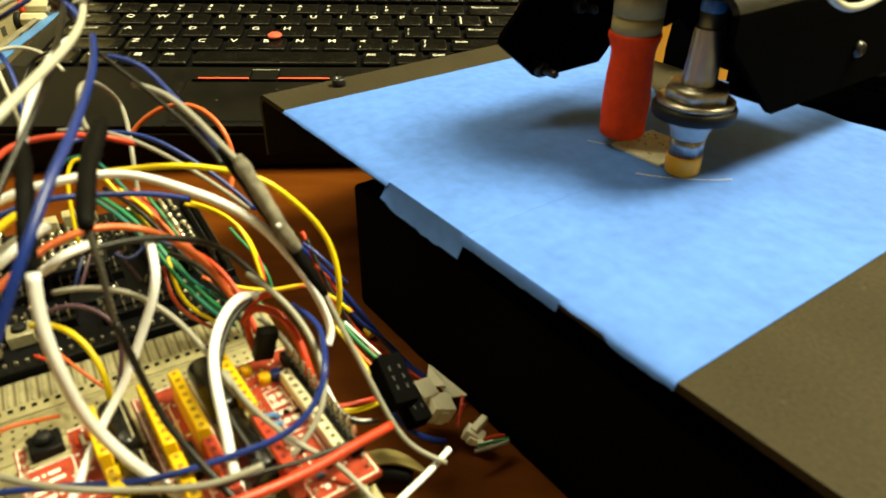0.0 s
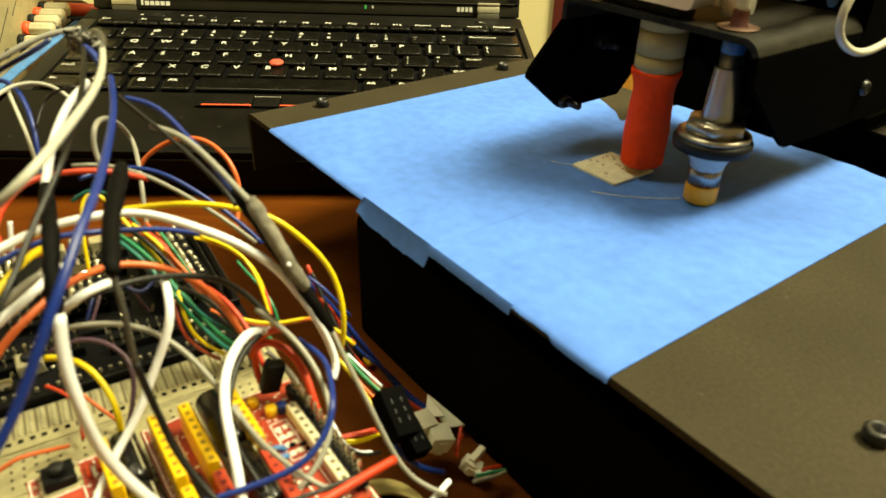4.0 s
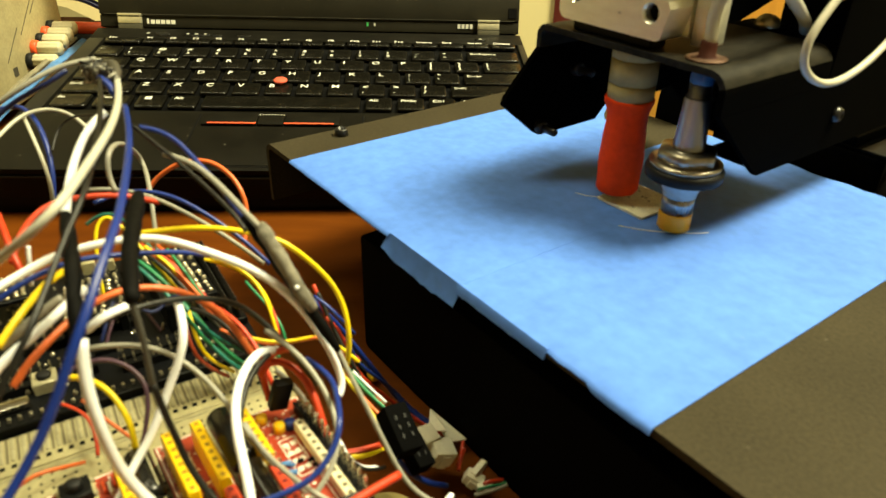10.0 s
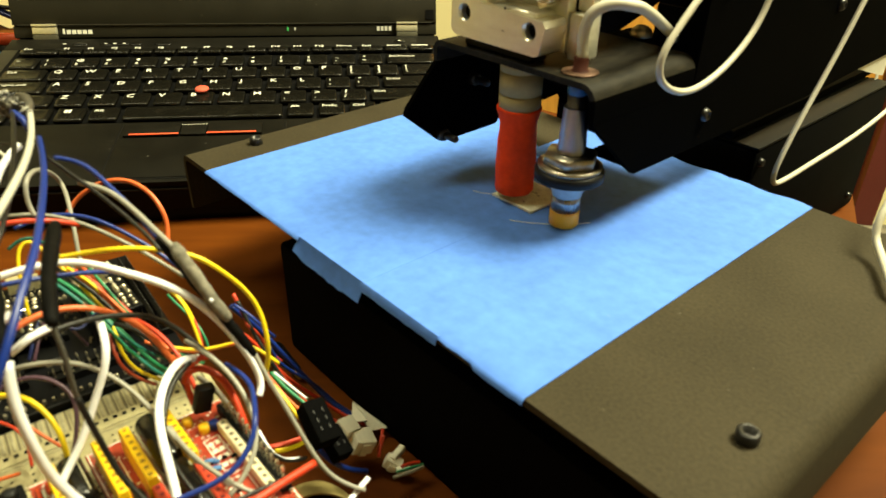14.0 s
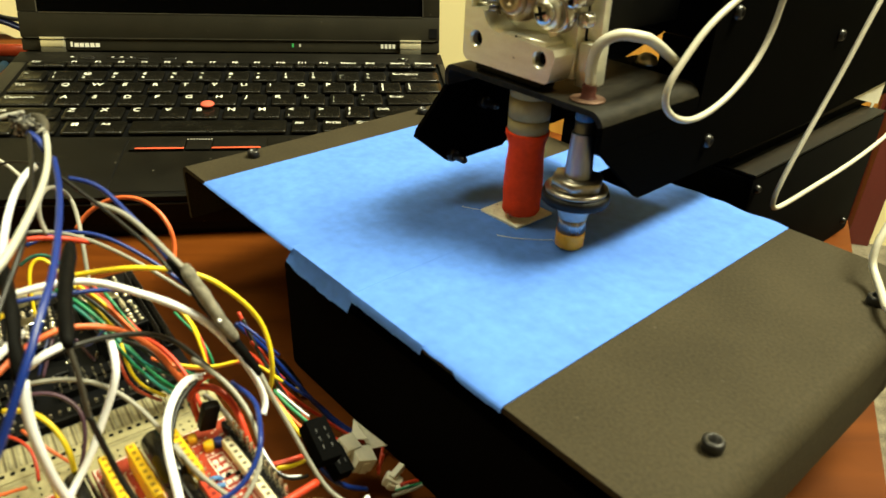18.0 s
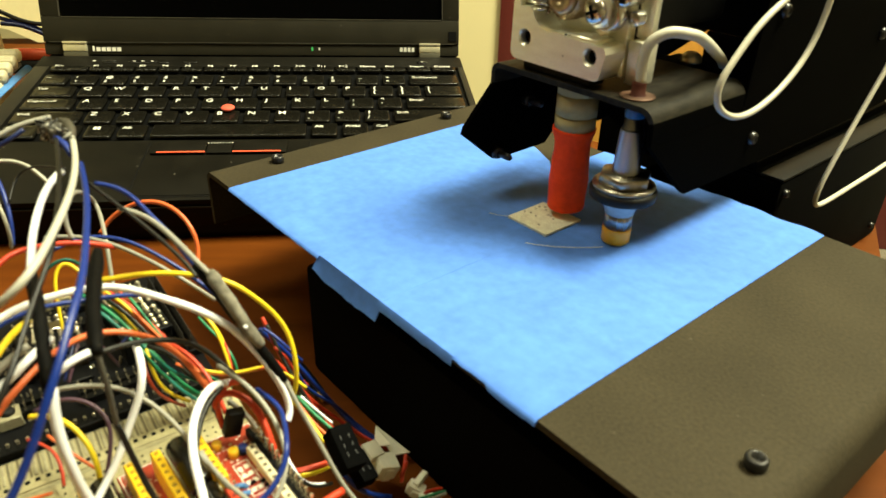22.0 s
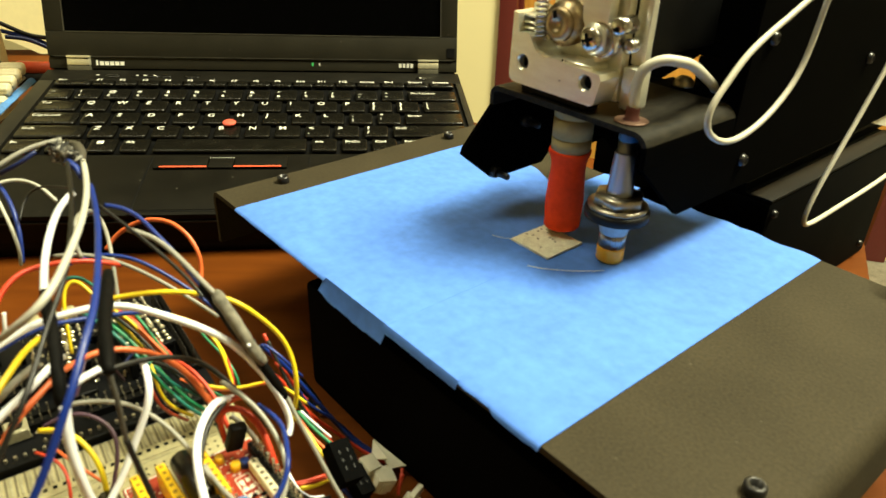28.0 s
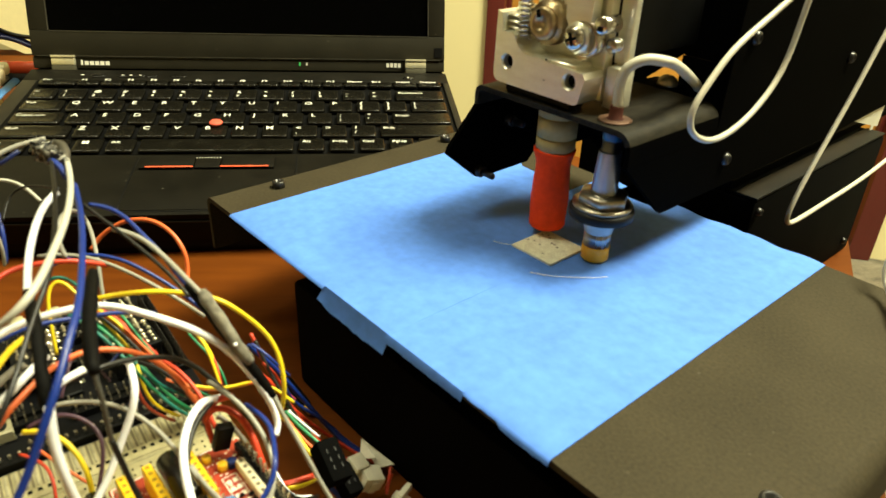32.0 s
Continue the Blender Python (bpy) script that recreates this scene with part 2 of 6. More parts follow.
CLIP = mat("grey_contact_clip", (0.36, 0.33, 0.21), 0.4, 0.2, var=0.2, scale=300)
# near-black standing for the shade inside holes and slots
HOLE = mat("hole_shade", (0.004, 0.004, 0.003), 0.8, spec=0.1)
PCB_RED = mat("red_circuit_board", (0.34, 0.042, 0.018), 0.4, var=0.4, scale=260, coat=0.1)
PCB_BLACK = mat("black_circuit_board", (0.003, 0.0032, 0.004), 0.45, var=0.3, scale=200, spec=0.15)
PIN = mat("pin_metal", (0.66, 0.61, 0.46), 0.28, 0.85, var=0.3, scale=500)
SPIKE = mat("dull_black_pin", (0.012, 0.0105, 0.008), 0.4, 0.2, var=0.4, scale=400)
HDR_YELLOW = mat("yellow_header", (0.75, 0.46, 0.01), 0.4, var=0.08)
# header colours darkened to stand for the shade inside their sockets
YELLOW_HOLE_SHADE = mat("yellow_hole_shade", (0.26, 0.14, 0.004), 0.6)
RED_HOLE_SHADE = mat("red_hole_shade", (0.16, 0.008, 0.005), 0.6)
DARKER_CREAM = mat("darker_cream", (0.13, 0.11, 0.06), 0.6)
HDR_RED = mat("red_header", (0.50, 0.052, 0.022), 0.4, var=0.15)
HDR_WHITE = mat("cream_header", (0.66, 0.60, 0.42), 0.45, var=0.08)
BLACK_PLASTIC = mat("black_plastic", (0.0028, 0.0028, 0.0028), 0.5, var=0.2, spec=0.14)
GLOSS_BLACK = mat("glossy_black_can", (0.005, 0.005, 0.005), 0.25, var=0.2)
CONN_WHITE = mat("milky_connector", (0.80, 0.77, 0.64), 0.5, var=0.08)
INSTRUMENT = mat("cream_instrument_panel", (0.38, 0.33, 0.18), 0.55, var=0.2, scale=60)
KNOB = mat("cream_knob", (0.56, 0.51, 0.34), 0.45, var=0.1)
INK = mat("dark_ink", (0.05, 0.045, 0.03), 0.7)
SKY_TAPE = mat("light_blue_sleeve", (0.060, 0.19, 0.46), 0.45, var=0.25, scale=80)
BEIGE_CLOTH = mat("dusty_beige_sheath", (0.20, 0.175, 0.115), 0.7, var=0.3, scale=120)
CREAM_PANEL = mat("cream_panel", (0.88, 0.80, 0.44), 0.8, var=0.04, scale=12, fine=200)
PLUG_RED = mat("red_plug", (0.78, 0.09, 0.025), 0.4, var=0.1)
BEIGE = mat("beige_masking_tape", (0.34, 0.27, 0.10), 0.6, var=0.1)
WIRES = {
    "white": mat("white_wire", (0.88, 0.90, 0.95), 0.38, var=0.06),
    "cream": mat("cream_wire", (0.47, 0.46, 0.39), 0.42, var=0.08),
    "grey": mat("grey_wire", (0.27, 0.26, 0.22), 0.42, var=0.1),
    "slate": mat("slate_wire", (0.062, 0.057, 0.044), 0.42, var=0.12),
    "black": mat("black_wire", (0.008, 0.0075, 0.006), 0.42, var=0.2, spec=0.35),
    "blue": mat("blue_wire", (0.005, 0.025, 0.20), 0.38, var=0.1),
    "navy": mat("navy_wire", (0.007, 0.015, 0.085), 0.42, var=0.1),
    "red": mat("red_wire", (0.50, 0.040, 0.012), 0.4, var=0.1),
    "orange": mat("orange_wire", (0.66, 0.13, 0.03), 0.4, var=0.1),
    "yellow": mat("yellow_wire", (0.80, 0.60, 0.015), 0.38, var=0.06),
    "green": mat("green_wire", (0.015, 0.20, 0.085), 0.4, var=0.1),
    "teal": mat("teal_wire", (0.012, 0.15, 0.12), 0.4, var=0.1),
    "purple": mat("purple_wire", (0.075, 0.035, 0.06), 0.42, var=0.1),
    "brown": mat("brown_wire", (0.28, 0.035, 0.012), 0.42, var=0.1),
}


# ---- building tools ----
def mesh_from(bm, name, material):
    me = bpy.data.meshes.new(name)
    bm.normal_update()
    bm.to_mesh(me)
    bm.free()
    for m in material if isinstance(material, (list, tuple)) else [material]:
        me.materials.append(m)
    return me


def part(name, bm, material, parent=None, label="", m=None):
    """Links a bmesh (or a mesh) as one mesh object under a thing or a part."""
    me = bm if isinstance(bm, bpy.types.Mesh) else mesh_from(bm, name, material)
    ob = new(name, me)
    ob.parent = parent
    if m is not None:
        ob.matrix_basis = m
    if label:
        tagged(ob, label)
    return ob


def thing(name, label, category, m=None, group="", kind=""):
    ob = new(name)
    ob.empty_display_size = 0.01
    if m is not None:
        ob.matrix_basis = m
    return tagged(ob, label, category, group, kind)


def smooth(bm, limit=40):
    for f in bm.faces:
        f.smooth = True
    for e in bm.edges:
        if len(e.link_faces) == 2 and e.calc_face_angle(0) > radians(limit):
            e.smooth = False
    return bm


def box(lo, hi, bevel=0.0, seg=2, bm=None):
    own = bm is None
    bm = bm or bmesh.new()
    made = bmesh.ops.create_cube(bm, size=1)["verts"]
    for q in made:
        q.co = Vector([(a + b) / 2 + c * (b - a) for a, b, c in zip(lo, hi, q.co)])
    if bevel:
        edges = {e for q in made for e in q.link_edges}
        bmesh.ops.bevel(bm, geom=list(edges), offset=bevel, segments=seg, affect="EDGES", profile=0.6)
    return smooth(bm) if own else bm


def lathe(profile, n=24, m=None, bm=None):
    """A turned body about z from (radius, height) pairs, closed at both ends."""
    bm = bm or bmesh.new()
    m = m or Matrix()
    rings = []
    for r, z in profile:
        rings.append([bm.verts.new(m @ Vector((r * math.cos(2 * math.pi * k / n), r * math.sin(2 * math.pi * k / n), z))) for k in range(n)])
    for a, b in zip(rings, rings[1:]):
        for k in range(n):
            bm.faces.new((a[k], a[(k + 1) % n], b[(k + 1) % n], b[k]))
    bm.faces.new(rings[0][::-1])
    bm.faces.new(rings[-1])
    return smooth(bm, 35)


def prism(outline, depth, m=None, bevel=0.0, seg=2):
    """A flat outline (x, y pairs, counter-clockwise) pushed out along z by depth."""
    bm = bmesh.new()
    m = m or Matrix()
    low = [bm.verts.new(Vector((x, y, 0))) for x, y in outline]
    high = [bm.verts.new(Vector((x, y, depth))) for x, y in outline]
    n = len(outline)
    bm.faces.new(low[::-1])
    bm.faces.new(high)
    for k in range(n):
        bm.faces.new((low[k], low[(k + 1) % n], high[(k + 1) % n], high[k]))
    if bevel:
        bmesh.ops.bevel(bm, geom=[e for e in bm.edges if e.calc_face_angle(0) > 0.4], offset=bevel, segments=seg, affect="EDGES", profile=0.6)
    bm.transform(m)
    return smooth(bm)


def glide(points, steps=6):
    """A smooth line through the points."""
    p = [Vector(q) for q in points]
    p = [p[0] * 2 - p[1], *p, p[-1] * 2 - p[-2]]
    out = []
    for k in range(1, len(p) - 2):
        a, b, c, d = p[k - 1:k + 3]
        for s in range(steps):
            t = s / steps
            out.append(0.5 * ((2 * b) + (c - a) * t + (2 * a - 5 * b + 4 * c - d) * t * t + (3 * b - a - 3 * c + d) * t ** 3))
    out.append(p[-2])
    return out


def relaxed(line, times):
    """The same line with its kinks eased out and its ends kept."""
    for k in range(times):
        line = [line[0], *[(a + b * 2 + c) / 4 for a, b, c in zip(line, line[1:], line[2:])], line[-1]]
    return line


def tube(points, radii, n=8, steps=6, bm=None):
    """A round hose along a smooth line; radii is one number, or several spread evenly along it."""
    bm = bm or bmesh.new()
    line = glide(points, steps) if steps else [Vector(q) for q in points]
    radii = list(radii) if isinstance(radii, (list, tuple)) else [radii, radii]
    side = None
    rings = []
    for k, q in enumerate(line):
        ahead = (line[min(k + 1, len(line) - 1)] - line[max(k - 1, 0)]).normalized()
        if side is None:
            side = ahead.orthogonal().normalized()
        side = (side - ahead * side.dot(ahead)).normalized()
        over = ahead.cross(side)
        r = float(np.interp(k / (len(line) - 1), np.linspace(0, 1, len(radii)), radii))
        rings.append([bm.verts.new(q + r * (side * math.cos(2 * math.pi * j / n) + over * math.sin(2 * math.pi * j / n))) for j in range(n)])
    for a, b in zip(rings, rings[1:]):
        for k in range(n):
            bm.faces.new((a[k], a[(k + 1) % n], b[(k + 1) % n], b[k]))
    bm.faces.new(rings[0][::-1])
    bm.faces.new(rings[-1])
    return smooth(bm, 50)


TEXTS = {}


def letters(text, size, material, name="legend"):
    """A flat mesh of the words, with its lower left corner at the origin."""
    key = (text, size, material.name)
    if key not in TEXTS:
        cu = bpy.data.curves.new(name, "FONT")
        cu.body, cu.size, cu.extrude, cu.offset = text, size, 0.00003, 0.00001
        cu.resolution_u = 2
        ob = bpy.data.objects.new(name, cu)
        scene.collection.objects.link(ob)
        me = bpy.data.meshes.new_from_object(ob.evaluated_get(bpy.context.evaluated_depsgraph_get()))
        me.materials.clear()
        me.materials.append(material)
        bpy.data.objects.remove(ob)
        TEXTS[key] = me
    return TEXTS[key]


# ---- room ----
def room():
    floor = part("floor", box((-3.0, -2.5, -0.80), (3.2, 2.6, -0.75)), CARPET)
    tagged(floor, "grey speckled carpet floor beside the table", "floor", kind="structure")
    ceiling = part("ceiling", box((-3.0, -2.5, 1.95), (3.2, 2.6, 2.05)), CEILING_PAINT)
    tagged(ceiling, "plain white ceiling", "ceiling", kind="structure")
    north = part("wall_north", box((-5.2, 0.0, -0.75), (-1.127, 0.12, 1.95)), WALL_PAINT, m=WALL)
    tagged(north, "cream painted wall behind the laptop", "wall", kind="structure")
    part("wall_segment", box((-0.006, 0.0, -0.75), (1.5, 0.12, 1.95)), WALL_PAINT, north)
    part("wall_segment", box((-1.127, 0.0, 1.36), (-0.006, 0.12, 1.95)), WALL_PAINT, north)
    frame_ob = thing("door_frame", "dark maroon painted door frame in a cream wall", "door frame", WALL, kind="structure")
    for lo, hi in (((-1.127, -0.018, -0.75), (-1.080, 0.10, 1.36)), ((-0.067, -0.018, -0.75), (-0.006, 0.10, 1.36)), ((-1.080, -0.018, 1.31), (-0.067, 0.10, 1.36))):
        part("jamb", box(lo, hi, 0.004), MAROON, frame_ob)
    part("stop", box((-1.080, 0.03, -0.75), (-1.068, 0.05, 1.31), 0.002), MAROON, frame_ob)
    part("stop", box((-0.079, 0.03, -0.75), (-0.067, 0.05, 1.31), 0.002), MAROON, frame_ob)
    door = thing("door_1", "closed ochre wooden door in a maroon frame", "door", WALL, kind="structure")
    part("leaf", box((-1.078, 0.052, -0.742), (-0.069, 0.094, 1.308), 0.002), DOOR_WOOD, door)
    # unseen walls, added to close the room; dull brown cuts bounced light
    west = part("wall_west", box((-3.1, -2.5, -0.75), (-3.0, 2.6, 1.95)), UNSEEN_WALL_DULL)
    tagged(west, "plain unseen dull brown wall", "wall", kind="structure")
    south = part("wall_south", box((-3.0, -2.6, -0.75), (3.2, -2.5, 1.95)), UNSEEN_WALL_DULL)
    tagged(south, "plain unseen dull brown wall", "wall", kind="structure")
    east = part("wall_east", box((3.2, -2.5, -0.75), (3.3, 2.6, 1.95)), UNSEEN_WALL_DULL)
    tagged(east, "plain unseen dull brown wall", "wall", kind="structure")


def table():
    ob = thing("work_table", "orange-brown varnished wooden table holding the laptop and printer", "table")
    edge = [(-1.2, -0.62), (0.165, -0.62), (0.178, -0.606), (0.4742, -0.125), (0.4700, -0.112), (0.3440, 0.0180), (0.2560, 0.1160), (0.10, 0.30), (0.0, 0.350), (-0.20, 0.357), (-1.2, 0.39)]
    part("tabletop", prism(edge, 0.028, pose(0, 0, -0.028), 0.002), TABLE_WOOD, ob)
    for x, y in ((-1.1, -0.52), (0.1, -0.52), (0.30, -0.1), (-0.08, 0.30), (-1.1, 0.34)):
        part("leg", box((x - 0.025, y - 0.025, -0.75), (x + 0.025, y + 0.025, -0.028), 0.003), TABLE_WOOD, ob)


room()
table()


# ---- laptop ----
U = 0.0190
ROW = 0.0187
KEYS_LEFT = -0.0386


def key_mesh(w, d, top=0.0):
    """A chiclet key whose front edge curves down, its top dished and its corners round."""
    bm = bmesh.new()
    hw, hd, h = w / 2, d / 2, 0.0022

    def ring(x, y, z, r, front):
        out = []
        for cx, cy, a0, rr in ((x - r, y - r, 0, r), (-x + r, y - r, 90, r), (-x + r, -y + front, 180, front), (x - r, -y + front, 270, front)):
            for k in range(4):
                a = radians(a0 + 30 * k)
                out.append(bm.verts.new((cx + math.cos(a) * (rr if a0 < 180 else r), cy + math.sin(a) * rr, z)))
        return out

    rings = [ring(hw, hd, -h, 0.0012, 0.0025), ring(hw, hd, -0.0010, 0.0014, 0.0029), ring(hw - 0.0003, hd - 0.0003, -0.0003, 0.0013, 0.0028), ring(hw - 0.0009, hd - 0.0008, 0.0, 0.0011, 0.0026)]
    for a, b in zip(rings, rings[1:]):
        for k in range(16):
            bm.faces.new((a[k], a[(k + 1) % 16], b[(k + 1) % 16], b[k]))
    mid = [bm.verts.new((q.co.x * 0.72, q.co.y * 0.66, -0.00035)) for q in rings[-1]]
    for k in range(16):
        bm.faces.new((rings[-1][k], rings[-1][(k + 1) % 16], mid[(k + 1) % 16], mid[k]))
    bm.faces.new(mid)
    bm.faces.new(rings[0][::-1])
    return mesh_from(smooth(bm, 60), "key", KEY_BLACK)


def laptop():
    ob = thing("laptop", "open worn black laptop with a dark screen and white key legends", "laptop", DECK)
    x0, x1, y0, y1 = -0.0505, 0.2525, -0.1175, 0.0895
    part("base", box((x0, y0, -0.0190), (x1, y1, -0.0042), 0.003), LAPTOP_BLACK, ob)
    part("battery_slice", box((x0 + 0.004, y0 + 0.002, -0.030), (x1 - 0.004, y1 - 0.004, -0.0190), 0.003), BLACK_PLASTIC, ob)
    for x in (x0 + 0.02, x1 - 0.02):
        part("foot", lathe([(0.006, -0.0365), (0.0065, -0.030)], 16, Matrix.Translation((x, y1 - 0.02, -0.022))), RUBBER, ob)
        part("foot", lathe([(0.006, -0.0335), (0.0065, -0.030)], 16, Matrix.Translation((x, y0 + 0.016, 0.001))), RUBBER, ob)
    # deck pieces round the key well
    well = (KEYS_LEFT - 0.0015, -0.0515, KEYS_LEFT + 15 * U + 0.0015, 0.0585)
    part("palm_rest", box((x0, y0, -0.0043), (x1, well[1], -0.0012), 0.0008), LAPTOP_BLACK, ob)
    part("deck_strip", box((x0, well[3], -0.0043), (x1, y1 - 0.012, -0.0012), 0.0006), LAPTOP_BLACK, ob)
    part("deck_strip", box((x0, well[1], -0.0043), (well[0], well[3], -0.0012), 0.0006), LAPTOP_EDGE, ob)
    part("deck_strip", box((well[2], well[1], -0.0043), (x1, well[3], -0.0012), 0.0006), LAPTOP_EDGE, ob)
    part("key_tray", box((well[0], well[1], -0.0044), (well[2], well[3], -0.0036)), BLACK_PLASTIC, ob)
    part("front_trim", box((x0 + 0.002, y0 - 0.0006, -0.0062), (x1 - 0.002, y0 + 0.0004, -0.0054)), LAPTOP_EDGE, ob)

    # keys
    shapes = {}

    def key(cx, cy, w, d, legend="", size=0.0056, material=LEGEND, second=""):
        shape = (round(w, 4), round(d, 4))
        if shape not in shapes:
            shapes[shape] = key_mesh(w, d)
        k = part("key", shapes[shape], None, ob, m=pose(cx, cy, 0.0))
        wide = Matrix.Diagonal((1.2, 1.14, 1, 1))
        lx = -w / 2 + 0.0020
        if legend:
            part("legend", letters(legend, size, material), None, k, m=pose(lx, 0.0013 if len(legend) == 1 else 0.0018, 0.00008) @ wide)
        if second:
            part("legend", letters(second, size * 0.9, material), None, k, m=pose(lx, -0.0045, 0.00002) @ wide)
        return k

    def row(cy, d, items, gap=0.0030, left=KEYS_LEFT, size=0.0056):
        x = left
        for item in items:
            text, units = item[0], item[1]
            w = units * U
            small = len(text) > 1
            key(x + w / 2, cy, w - gap, d, text, size=0.0037 if small else size, material=LEGEND_DIM if small and units > 1.3 else LEGEND, second=item[2] if len(item) > 2 else "")
            x += w

    yc = -0.0035
    d = ROW - 0.0032
    row(yc + 2 * ROW, d, [("~", 1, "`"), ("!", 1, "1"), ("@", 1, "2"), ("#", 1, "3"), ("$", 1, "4"), ("%", 1, "5"), ("^", 1, "6"), ("&", 1, "7"), ("*", 1, "8"),
                          ("(", 1, "9"), (")", 1, "0"), ("_", 1, "-"), ("+", 1, "="), ("Backspace", 2)], size=0.0043)
    row(yc + ROW, d, [("Tab", 1.5), *[(c, 1) for c in "QWERTYUIOP"], ("{", 1, "["), ("}", 1, "]"), ("|", 1.5, "\\")])
    row(yc, d, [("CapsLock", 1.75), *[(c, 1) for c in "ASDFGHJKL"], (":", 1, ";"), ('"', 1, "'"), ("Enter", 2.25)])
    row(yc - ROW, d, [("Shift", 2.25), *[(c, 1) for c in "ZXCVBNM"], ("<", 1, ","), (">", 1, "."), ("?", 1, "/"), ("Shift", 2.75)])
    row(yc - 2 * ROW, d, [("Fn", 1.25), ("Ctrl", 1.25), ("", 1), ("Alt", 1), ("", 5), ("Alt", 1), ("PrtSc", 1), ("Ctrl", 1), ("PgUp", 1), ("", 1)])
    row(0.0535, 0.0078, [("Esc", 1.35), *[("F%d" % k, 0.815) for k in range(1, 13)], ("Home", 0.96), ("End", 0.96), ("Insert", 0.96), ("Delete", 0.99)], gap=0.0012)
    # window sign on its key: four leaning panes
    for i in (0, 1):
        for j in (0, 1):
            x, y = 0.0145 + i * 0.0021, yc - 2 * ROW + 0.0012 + j * 0.0019
            part("sign_pane", prism([(x, y), (x + 0.0019, y - 0.0002 * i), (x + 0.0019, y + 0.0017 + 0.0002 * i), (x, y + 0.0017)], 0.00005, pose(0, 0, 0.0)), LEGEND, ob)
    part("track_nub", lathe([(0.0022, -0.002), (0.0030, 0.0002), (0.0042, 0.0010), (0.0043, 0.0017), (0.0036, 0.0023), (0.0018, 0.0025)], 20, Matrix.Translation((0.0901, -0.0140, 0))), TRACK_RED, ob)

    # round and oblong buttons above the keys
    for x, w in ((-0.0075, 0.0105), (0.0105, 0.020), (0.0305, 0.0085), (0.0475, 0.0115), (0.2180, 0.0085)):
        bm = lathe([(0.5, 0.0), (0.5, 0.35), (0.42, 0.55), (0.1, 0.62)], 24)
        bm.transform(Matrix.Translation((x + w / 2, 0.0665, -0.0014)) @ Matrix.Diagonal((w, 0.0058, 0.0016, 1)))
        part("round_button", bm, KEY_BLACK, ob)
    for x, w in ((-0.0135, 0.0022), (0.0140, 0.0018), (0.0195, 0.0024), (0.0262, 0.0018), (0.2212, 0.0018)):
        part("button_mark", box((x, 0.0660, -0.00045), (x + w, 0.0669, -0.00035)), LEGEND, ob)

    # touch pad and its buttons
    part("touchpad", box((0.0515, -0.1130, -0.0016), (0.1420, -0.0715, -0.0008), 0.0004), LAPTOP_BLACK, ob)
    for gx in (0.0506, 0.1428):
        part("pad_groove", box((gx - 0.0005, -0.1172, -0.0013), (gx + 0.0004, -0.0555, -0.00095)), BLACK_PLASTIC, ob)
        # light on the groove's edge, drawn as a paler line
        part("pad_edge", box((gx + 0.00045, -0.1172, -0.0013), (gx + 0.0006, -0.0555, -0.00085)), LAPTOP_EDGE, ob)
    part("pad_groove", box((0.0500, -0.1145, -0.0014), (0.1435, -0.1135, -0.00105)), BLACK_PLASTIC, ob)
    part("click_button", box((0.0535, -0.0700, -0.0018), (0.0838, -0.0560, 0.0004), 0.0009), LAPTOP_BLACK, ob)
    part("click_button", box((0.0844, -0.0700, -0.0018), (0.0986, -0.0560, 0.0004), 0.0009), LAPTOP_BLACK, ob)
    part("click_button", box((0.0992, -0.0700, -0.0018), (0.1300, -0.0560, 0.0004), 0.0009), LAPTOP_BLACK, ob)
    part("stripe", box((0.0570, -0.0700, 0.0002), (0.0838, -0.0686, 0.00075), 0.0002), STRIPE_RED, ob, "bright red stripe")
    part("stripe", box((0.0992, -0.0700, 0.0002), (0.1268, -0.0686, 0.00075), 0.0002), STRIPE_RED, ob, "bright red stripe")
    for k in range(9):
        part("dot", lathe([(0.00045, 0), (0.0003, 0.0003)], 8, Matrix.Translation((0.0846 + 0.0017 * k, -0.0588, 0.0003))), LEGEND, ob)

    # lid, leaning back
    lid = part("lid", box((x0, 0.0, 0.0), (x1, 0.0065, 0.192), 0.002), LAPTOP_BLACK, ob, m=pose(0, 0.0830, -0.0030, -22))
    part("chin", box((x0 + 0.0005, -0.0022, 0.0005), (x1 - 0.0005, 0.0001, 0.0085), 0.0005), BEZEL, lid)
    # pale strips paint the light caught by chin and bezel edges
    part("chin_highlight", box((x0 + 0.020, -0.0024, 0.0083), (x1 - 0.034, -0.0018, 0.0087)), EDGE_HIGHLIGHT, lid)
    part("bezel_highlight", box((x0 + 0.004, -0.0032, 0.0091), (x1 - 0.004, -0.0026, 0.0096)), EDGE_HIGHLIGHT, lid)
    part("bezel_highlight", box((-0.0360, -0.0032, 0.0264), (0.2380, -0.0024, 0.0270)), EDGE_HIGHLIGHT, lid)
    part("bezel_highlight", box((-0.0374, -0.0032, 0.0270), (-0.0368, -0.0024, 0.185)), EDGE_HIGHLIGHT, lid)
    part("bezel_highlight", box((0.2388, -0.0032, 0.0270), (0.2394, -0.0024, 0.185)), EDGE_HIGHLIGHT, lid)
    for lo, hi in (((x0 + 0.0005, 0.0093), (x1 - 0.0005, 0.0268)), ((x0 + 0.0005, 0.0269), (-0.0368, 0.190)), ((0.2388, 0.0269), (x1 - 0.0005, 0.190)), ((-0.0367, 0.183), (0.2387, 0.190))):
        part("bezel", box((lo[0], -0.0030, lo[1]), (hi[0], 0.0001, hi[1]), 0.0005), BEZEL, lid)
    part("screen", box((-0.0370, -0.0016, 0.0266), (0.2390, 0.0001, 0.184)), SCREEN, lid, "switched-off dark glossy screen")
